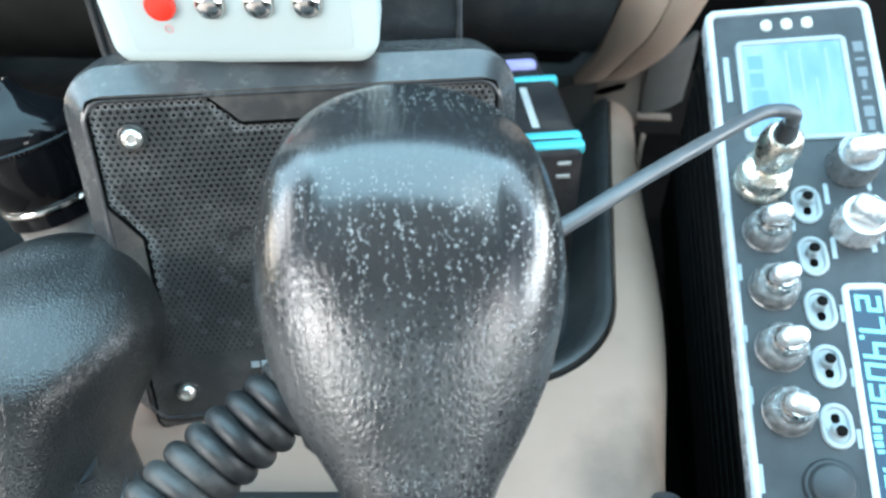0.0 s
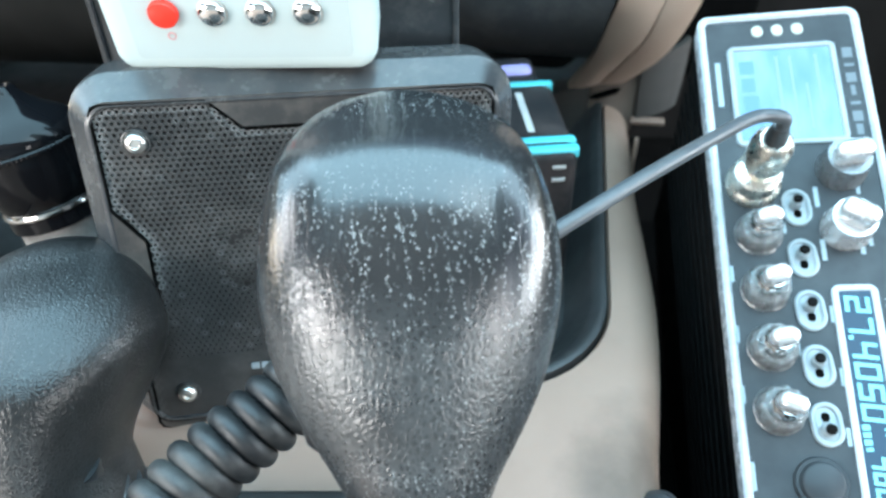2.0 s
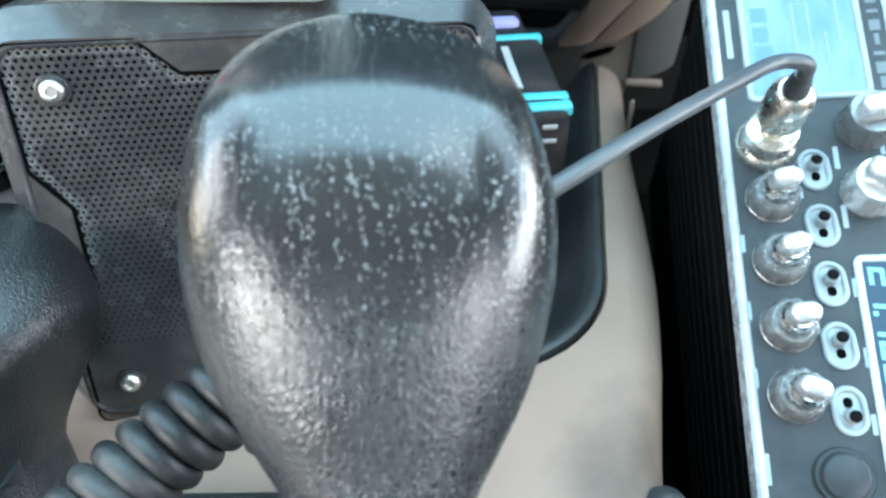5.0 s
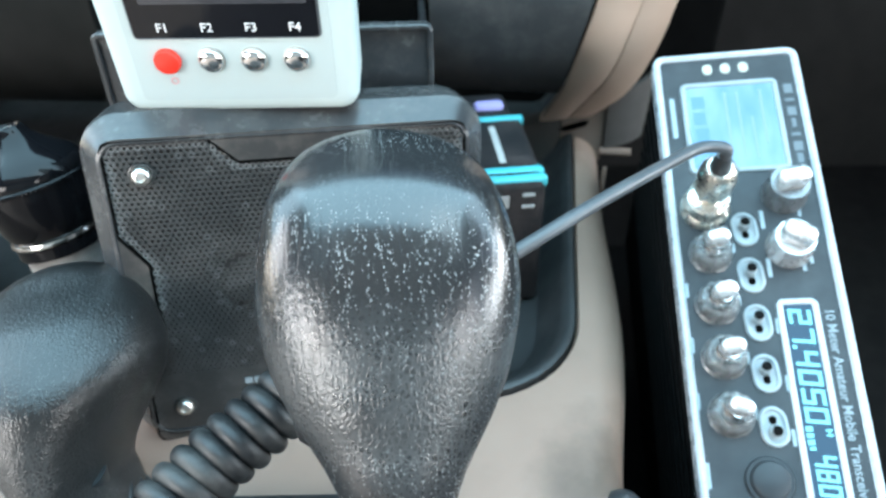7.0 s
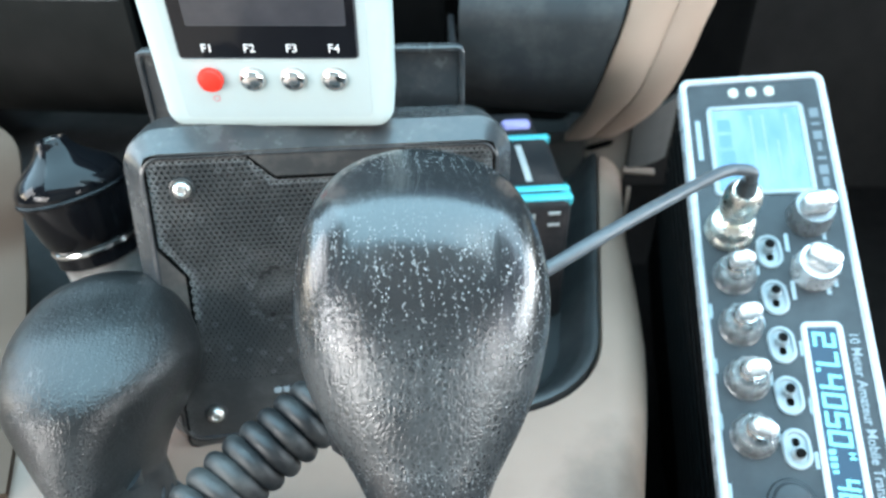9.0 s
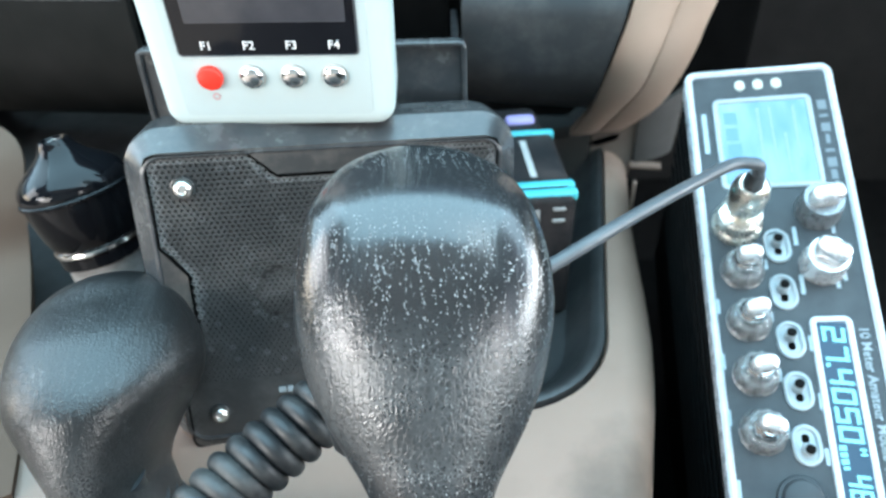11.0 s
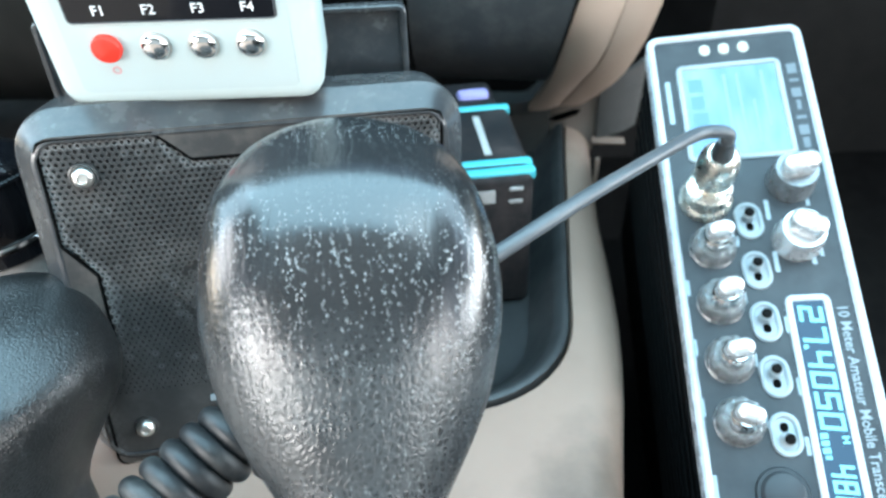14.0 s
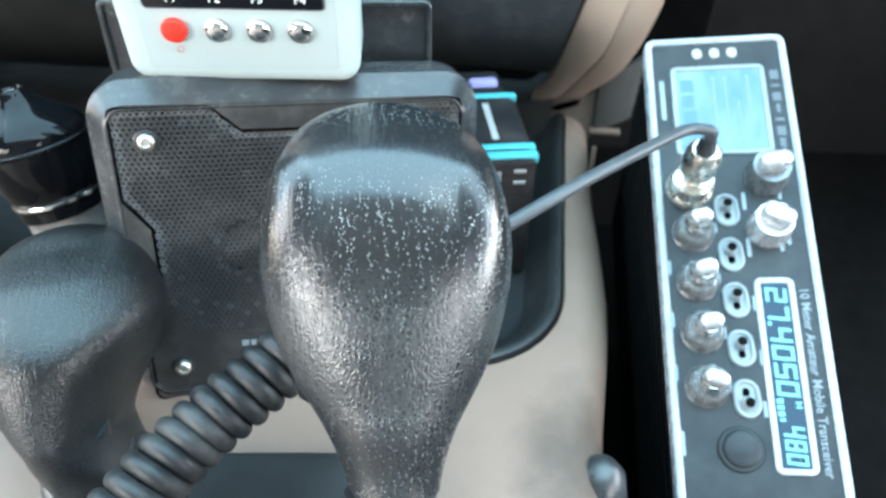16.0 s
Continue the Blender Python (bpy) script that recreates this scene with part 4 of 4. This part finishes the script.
def coil(line_pts, radius, wire, pitch):
    line = spline(line_pts, 40)
    at = [0.0]
    for p, q in zip(line, line[1:]):
        at.append(at[-1] + (q - p).length)
    total, n = at[-1], int(at[-1] / pitch * 22)
    up, out, j = Vector((0.1, 0.3, 0.95)), [], 0
    for i in range(n + 1):
        s = total * i / n
        while j < len(at) - 2 and at[j + 1] < s:
            j += 1
        f = (s - at[j]) / (at[j + 1] - at[j])
        p = line[j].lerp(line[j + 1], f)
        t = (line[j + 1] - line[j]).normalized()
        up = (up - t * up.dot(t)).normalized()
        side_v = t.cross(up)
        a = 2 * math.pi * s / pitch
        grow = min(1.0, s / 0.006)
        out.append(p + radius * grow * (math.cos(a) * up + math.sin(a) * side_v))
    return tube(out, wire, 14)


cord = thing("microphone_cord", pose(0, 0, 0), "black coiled rubber microphone cord plugged into the radio", "cord")
part("straight_lead", tube(spline(LEAD, 14), 0.00215, 14), M_lead, cord)
part("coil", coil(COIL, 0.0079, 0.00318, 0.0062), M_cord, cord)

# ---- the radio, standing on end beside the console ----
RAD_W, RAD_L, RAD_D = 0.0605, 0.2150, 0.21
RAD = mat4((0.0964, 0.2977, 0.4784), (0.9907, -0.0728, 0.1153), (0.0054, 0.8661, 0.4999), (-0.1363, -0.4946, 0.8584))


def spot(x, y, h=0.0):
    """A place on the radio's face: mm across and mm down."""
    return x / 1000, -y / 1000, h


radio = thing("radio", RAD, "black and silver mobile radio on its side, with lit blue displays", "radio")
mid = (RAD_W / 2, -RAD_L / 2)
b = slab(RAD_W - 0.002, RAD_L - 0.002, 0.002, ((-RAD_D, 0.001), (-RAD_D + 0.001, 0.0), (-0.006, 0.0)), 4)
body = part("body", b, M_case, radio, "black metal case", pose(*mid, 0))
for i in range(9):
    part("rib", box(0.0012, RAD_L * 0.94, 0.002, 0.0004), M_case, body, "", pose(-RAD_W / 2 + 0.0006, 0, -0.020 - i * 0.013, 0, 0, 0))
part("bezel", frame_ring(RAD_W + 0.001, RAD_L + 0.001, 0.0048, 0.0030, -0.008, 0.0016, 0.0010), M_radio_rim, radio, "silver white bezel", pose(*mid, 0))
part("face_plate", slab(RAD_W - 0.005, RAD_L - 0.005, 0.002, ((-0.006, 0.0), (0.0, 0.0)), 4), M_radio_face, radio, "dark translucent face plate", pose(*mid, 0))


def window(u0, u1, v0, v1, rim, screen_mat, frame_mat, name, label):
    x0, y0, _ = spot((u0 + u1) / 2, (v0 + v1) / 2)
    w, h = (u1 - u0) / 1000, (v1 - v0) / 1000
    fr = part(name, frame_ring(w + 2 * rim, h + 2 * rim, rim + 0.0006, rim, -0.001, 0.0012, 0.0005), frame_mat, radio, "silver white frame", pose(x0, y0, 0, 0, 0, 0))
    part("screen", slab(w + 0.0004, h + 0.0004, 0.0004, ((0.0, 0.0), (0.0004, 0.0)), 2), screen_mat, fr, label)
    return fr


lcd = window(12.1, 48.3, 17.2, 57.8, 0.0022, M_lcd, M_ringwhite, "large_display", "lit pale blue display with faint marks")
for x, y, w, h in ((-0.0135, 0.0125, 0.0055, 0.006), (-0.0135, 0.0045, 0.0050, 0.006), (-0.0130, -0.0035, 0.0055, 0.006)):
    part("display_mark", box(w, h, 0.0002, 0.0, (x, y, 0.0005)), M_lcd_mark, lcd, "unreadable blue mark")
for x, y, w, h in ((-0.002, 0.003, 0.0012, 0.028), (0.003, 0.000, 0.0010, 0.034), (0.0125, 0.004, 0.0012, 0.026), (0.008, -0.006, 0.0009, 0.02)):
    part("display_mark", box(w, h, 0.0002, 0.0, (x, y, 0.0005)), M_lcd_pale, lcd, "unreadable pale bar")
freq = window(37.6, 48.2, 118.4, 189.8, 0.0023, M_display, M_radio_rim, "frequency_display", "dark blue lit frequency display")
SEGMENTS = {"0": "abcdef", "2": "abged", "4": "fgbc", "5": "afgcd", "7": "abc", "8": "abcdefg"}
# which cells of a grid three across and five up each bar covers
CELLS = {"a": ((0, 4), (1, 4), (2, 4)), "g": ((0, 2), (1, 2), (2, 2)), "d": ((0, 0), (1, 0), (2, 0)),
         "f": ((0, 4), (0, 3), (0, 2)), "b": ((2, 4), (2, 3), (2, 2)), "e": ((0, 2), (0, 1), (0, 0)), "c": ((2, 2), (2, 1), (2, 0))}


def lit_digit(ch, w, h, t):
    """A digit of seven bars in one piece, upright in the xy plane, leaning a little."""
    xs = (-w / 2 - t / 2, -w / 2 + t / 2, w / 2 - t / 2, w / 2 + t / 2)
    ys = (-h / 2 - t / 2, -h / 2 + t / 2, -t / 2, t / 2, h / 2 - t / 2, h / 2 + t / 2)
    b = bmesh.new()
    at = {}
    for i, j in sorted({c for bar in SEGMENTS[ch] for c in CELLS[bar]}):
        q = []
        for u, v in ((i, j), (i + 1, j), (i + 1, j + 1), (i, j + 1)):
            if (u, v) not in at:
                at[u, v] = b.verts.new((xs[u] + 0.10 * ys[v], ys[v], 0.0))
            q.append(at[u, v])
        b.faces.new(q)
    top = bmesh.ops.extrude_face_region(b, geom=b.faces[:])
    bmesh.ops.translate(b, vec=(0, 0, 0.0002), verts=[g for g in top["geom"] if isinstance(g, bmesh.types.BMVert)])
    return b


FREQ_MID = (118.4 + 189.8) / 2
for ch, y in zip("274050", (123.4, 130.8, 139.6, 146.8, 153.8, 160.6)):
    part("digit", lit_digit(ch, 0.0044, 0.0068, 0.0013), M_digits, freq, "glowing cyan digit", pose(0.0002, (FREQ_MID - y) / 1000, 0.0006, 0, 0, -90))
part("point", box(0.0014, 0.0014, 0.0002, 0.0, (-0.0034, (FREQ_MID - 135.0) / 1000, 0.0006)), M_digits, freq, "glowing decimal point")
for ch, y in zip("480", (176.6, 181.6, 186.6)):
    part("digit", lit_digit(ch, 0.0029, 0.0064, 0.0011), M_digits, freq, "glowing cyan digit", pose(0.0004, (FREQ_MID - y) / 1000, 0.0006, 0, 0, -90))
for x, y, w, h in ((0.0034, 165.8, 0.0022, 0.0007), (0.0034, 167.6, 0.0022, 0.0007), (0.0034, 166.7, 0.0006, 0.0022), (-0.0032, 165.2, 0.0024, 0.0018), (-0.0032, 167.6, 0.0024, 0.0016), (-0.0032, 170.0, 0.0024, 0.0018), (-0.0030, 172.2, 0.0020, 0.0012)):
    part("digit_mark", box(w, h, 0.0002, 0, (x, (FREQ_MID - y) / 1000, 0.0006)), M_digits, freq, "small glowing mark")


def knurl(profile, teeth=18, depth=0.05, seg=54):
    return lathe(profile, seg, wobble=lambda a, i: 1 + depth * (0.5 * math.cos(teeth * a) - 0.5) if 0 < i < len(profile) - 2 else 1.0)


# four double knobs: clear outer skirt with a chrome core, slimmer inner knob and a flat silver cap
for n, y in enumerate((95.8, 117.1, 138.4, 159.8)):
    turn = (6, 14, 8, -20)[n]
    k = part("double_knob", knurl([(0.0080, 0.0), (0.0083, 0.0012), (0.0081, 0.0034), (0.0076, 0.0066), (0.0068, 0.0080), (0.0058, 0.0083), (0.0050, 0.0076)], 11, 0.09), M_clear, radio, "clear silver double knob", pose(*spot(13.8, y), 0, 0, turn))
    part("foot_ring", lathe([(0.0085, 0.0), (0.0085, 0.0005), (0.0081, 0.0008), (0.0078, 0.0004)], 40), M_dial, k)
    part("skirt_core", lathe([(0.0066, 0.0), (0.0064, 0.0050), (0.0058, 0.0062), (0.0046, 0.0064)], 30), M_dial, k, "grey metal core seen through the skirt")
    part("inner_knob", knurl([(0.0048, 0.006), (0.0052, 0.0080), (0.0052, 0.0112), (0.0046, 0.0122), (0.0040, 0.0128), (0.0038, 0.0150), (0.0004, 0.0152)], 14, 0.08), M_chrome, k)
    part("grip", slab(0.0092, 0.0060, 0.0029, ((0.0128, 0.0006), (0.0136, 0.0), (0.0186, 0.0), (0.0197, 0.0004), (0.0203, 0.0012), (0.0205, 0.0022)), 6), M_silver, k, "flat silver grip")
# two larger single knobs
for n, (x, y) in enumerate(((45.2, 71.2), (43.6, 94.8))):
    k = part("dial", knurl([(0.0088, 0.0), (0.0090, 0.0012), (0.0086, 0.0030), (0.0080, 0.0095), (0.0074, 0.0112), (0.0005, 0.0114)], 22, 0.05), (M_dial, M_silver)[n], radio, "round dial with a silver grip", pose(*spot(x, y), 0, 0, (8, -32)[n]))
    part("grip", slab(0.0126, 0.0072, 0.0032, ((0.0110, 0.0), (0.0172, 0.0), (0.0184, 0.0005), (0.0190, 0.0014), (0.0192, 0.0026)), 6), M_silver, k, "flat silver grip")
# five rocker switches: a white oval ring and a lever in it
for n, (u, v) in enumerate(((28.0, 86.2), (27.8, 105.9), (27.8, 125.3), (27.8, 144.9), (27.9, 164.4))):
    ring = part("toggle_switch", frame_ring(0.0100, 0.0148, 0.0050, 0.0017, 0.0, 0.0014, 0.0005, 8), M_ringwhite, radio, "small toggle switch in a white oval ring", pose(*spot(u, v), 0, 0, 4))
    s = (1, 1, 1, 1, -1)[n]
    part("well", slab(0.0070, 0.0118, 0.0034, ((0.0, 0), (0.0003, 0)), 6), M_ringwhite, ring)
    part("slot", slab(0.0027, 0.0031, 0.0012, ((0.0002, 0), (0.0005, 0)), 4), M_gap, ring, "dark slot", pose(0, -0.0024 * s, 0))
    toggle = part("toggle", lathe([(0.0021, 0.0), (0.0022, 0.0022), (0.0023, 0.0036), (0.0018, 0.0042), (0.0003, 0.0043)], 18), M_ringwhite, ring, "", pose(0, 0.0012 * s, 0, -10 * s, 0, 0))
for ob in [o for o in radio.children if o.name.startswith("toggle_switch")]:
    lever_end = [o for o in ob.children if o.name.startswith("toggle")][0]
    part("toggle_tip", lathe([(0.0018, 0.0036), (0.0018, 0.0047), (0.0014, 0.0051), (0.0002, 0.0052)], 14), M_case, ob, "dark toggle tip", lever_end.matrix_basis)
part("push_button", lathe([(0.0085, 0.0), (0.0085, 0.0008), (0.0080, 0.0014), (0.0070, 0.0014), (0.0066, 0.0030), (0.0058, 0.0036), (0.0005, 0.0037)], 36), M_radio_face, radio, "round black push button", pose(*spot(23.8, 183.2)))
for u in (22.6, 30.2, 37.8):
    part("indicator", slab(0.0042, 0.0052, 0.0020, ((0.0, 0), (0.0005, 0.0002)), 6), M_led, radio, "small pale indicator window", pose(*spot(u, 7.9)))
# printing: a readable line, and plain bars for what cannot be read
part("print", words("10 Meter Amateur Mobile Transceiver", 0.0052, 0.00005, 0.00006), M_text, radio, "pale printed letters", pose(*spot(53.9, 156.6, 0.0002), 0, 0, -90) @ Matrix.Diagonal((0.89, 0.95, 1, 1)))
for i, (w, h) in enumerate(((3.6, 4.6), (3.6, 1.2), (3.6, 4.2), (1.6, 4.4), (3.6, 1.4), (3.6, 4.4), (2.4, 4.6))):
    part("mark", box(w / 1000, h / 1000, 0.0001, 0, spot(54.6 - 0.02 * i, 20.6 + i * 5.7, 0.0001)), M_brand, radio, "worn printed bar")
for u, v, w, h in ((6.0, 31.7, 2.0, 20), (3.0, 111.1, 1.6, 6), (2.7, 133.5, 1.6, 6), (2.5, 154.7, 1.6, 6), (3.0, 181.5, 1.8, 9), (22.9, 94.0, 1.2, 4), (22.3, 115.9, 1.2, 4), (22.4, 138.7, 1.2, 5), (22.4, 159.5, 1.2, 5), (35.4, 82.0, 1.6, 8), (35.2, 102.8, 1.6, 8), (34.9, 126.6, 1.4, 6), (35.1, 148.5, 1.4, 6), (34.3, 168.3, 1.4, 6), (48.2, 102.7, 1.6, 4), (51.2, 99.7, 1.4, 4), (50.0, 78.9, 1.4, 5)):
    part("print", box(w / 1000, h / 1000, 0.0001, 0, spot(u, v, 0.0001)), M_print, radio, "pale printed bar")

# the plug on the radio's face: a threaded metal collar, and the lead bending away
plug = part("plug", lathe([(0.0098, 0.0), (0.0098, 0.0022), (0.0090, 0.0034), (0.0084, 0.0040), (0.0082, 0.0110), (0.0070, 0.0118), (0.0050, 0.0124), (0.0050, 0.0180), (0.0062, 0.0186), (0.0070, 0.0194), (0.0072, 0.0290), (0.0066, 0.0330), (0.0052, 0.0350), (0.0046, 0.0356)], 36), M_plug, cord, "chrome microphone plug", RAD @ pose(*spot(13.8, 75.8)))
part("strain_relief", tube(spline([(0, 0, 0.0345), (0, 0, 0.0380), (0, 0, 0.0410), (0, 0, 0.0440)], 4), [0.0042 - 0.00013 * q for q in range(13)], 14), M_rubber, plug)

# ---- the black bin beside the seat that the radio stands in, and the passenger side ----
bin_ = thing("storage_bin", pose(0.138, 0.305, FLOOR_Z), "black plastic bin under the radio", "bin")
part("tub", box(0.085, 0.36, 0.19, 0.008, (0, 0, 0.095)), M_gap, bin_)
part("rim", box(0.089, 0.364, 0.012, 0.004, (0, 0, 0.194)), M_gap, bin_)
tagged(part("passenger_seat", box(0.42, 0.50, 0.22, 0.05, (0.44, -0.05, FLOOR_Z + 0.11), 5), M_seat, None), "dark cloth passenger seat cushion", "seat")

# ---- the bottle in the tray ----
BOT_TIP, BOT_RING = Vector((-0.1665, 0.2282, 0.4805)), Vector((-0.1558, 0.2196, 0.4293))
BOT_AXIS = (BOT_TIP - BOT_RING).normalized()
BOT = mat4(BOT_RING, (1, 0, 0), (0, 1, 0), BOT_AXIS)
bottle = thing("bottle", BOT, "glossy black bottle with a conical screw cap, standing in the tray", "bottle")
part("body", lathe([(0.0150, -0.0545), (0.0162, -0.0530), (0.0162, 0.0010), (0.0168, 0.0026)], 48), M_bottle_label, bottle, "grey label")
part("neck_ring", lathe([(0.0168, 0.0026), (0.0178, 0.0032), (0.0178, 0.0080), (0.0172, 0.0086)], 48), M_gloss, bottle)
part("chrome_ring", lathe([(0.0172, 0.0086), (0.0184, 0.0090), (0.0185, 0.0098), (0.0182, 0.0106), (0.0174, 0.0110)], 48), M_chrome, bottle, "thin chrome ring")
cap = part("cap", lathe([(0.0174, 0.0110), (0.0180, 0.0118), (0.0194, 0.0160), (0.0205, 0.0220), (0.0213, 0.0280), (0.0216, 0.0322)], 56), M_gloss, bottle, "glossy black cap")
part("knurled_rim", lathe([(0.0213, 0.0318), (0.0222, 0.0323), (0.0223, 0.0334), (0.0217, 0.0340)], 336, wobble=lambda a, i: 1 + 0.009 * math.cos(84 * a)), M_gloss, cap)
part("cone", lathe([(0.0216, 0.0340), (0.0218, 0.0352), (0.0216, 0.0368), (0.0209, 0.0386), (0.0196, 0.0405), (0.0177, 0.0424), (0.0152, 0.0443), (0.0127, 0.0461), (0.0105, 0.0478), (0.0087, 0.0496), (0.0074, 0.0513), (0.0066, 0.0529), (0.0062, 0.0541), (0.0057, 0.0547), (0.0047, 0.0548), (0.0043, 0.0539), (0.0005, 0.0537)], 56), M_gloss, cap)
b = bmesh.new()
tri = [Vector((0.0035 * math.cos(radians(a)), 0.0035 * math.sin(radians(a)), 0.0540)) for a in (0, 120, 240)]
part("tip_mark", tube(tri + tri[:2], 0.0002, 4, b), M_label, cap, "small raised triangle")

# ---- the small pack with teal bands in the tray ----
PACK = mat4((0.0198, 0.2435, 0.3767), (0.991, 0.13, 0), (0, 1, 0), (0, 0.0, 1))
pack = thing("battery_pack", PACK, "small black pack with teal bands in the tray", "pack")
PW, PL, PH = 0.054, 0.064, 0.0690
part("body", box(PW, PL, PH, 0.004, (0, PL / 2, PH / 2), 4), M_boxblack, pack)
for y0 in (0.0040, 0.0105, 0.0590):
    part("band", box(PW + 0.0010, 0.0050, 0.0050, 0.0014, (0, y0, PH - 0.0018), 3), M_teal, pack, "teal band")
part("script", box(0.0030, 0.034, 0.0002, 0, (0.0105, 0.0340, PH + 0.0001)), M_label, pack, "pale lettering as a bar", pose(0, 0, 0, 0, 0, 0))
part("key", slab(0.0150, 0.0070, 0.0028, ((0, 0), (0.002, 0), (0.003, 0.0008)), 5), M_purple, pack, "lilac key", pose(0.0125, PL + 0.0075, PH - 0.0005, 0, 0, 0))
part("key_base", box(PW * 0.9, 0.030, PH, 0.004, (-0.001, PL + 0.010, PH / 2)), M_boxblack, pack)
part("label", box(0.009, 0.0003, 0.006, 0, (0.006, -0.0002, PH - 0.0095)), M_label, pack, "small pale label")
for x, z in ((0.019, 0.0065), (0.019, 0.0125)):
    part("port", box(0.0055, 0.0006, 0.0016, 0.0002, (x, -0.0003, PH - z)), M_label, pack, "small printed mark")

# ---- the small lever at the console's edge ----
little = thing("small_lever", mat4((0.0600, 0.1120, DECK - 0.056), (1, 0, 0), (0, 1, 0), (0.12, 0.30, 1)), "small black and grey lever at the console's edge", "lever")
part("stalk", lathe([(0.0118, 0.0), (0.0116, 0.030), (0.0110, 0.044), (0.0086, 0.052), (0.0045, 0.0562), (0.0004, 0.0575)], 32), M_rubber, little)
part("insert", box(0.0110, 0.004, 0.034, 0.0016, (0.003, -0.0105, 0.027)), M_label, little, "grey insert")
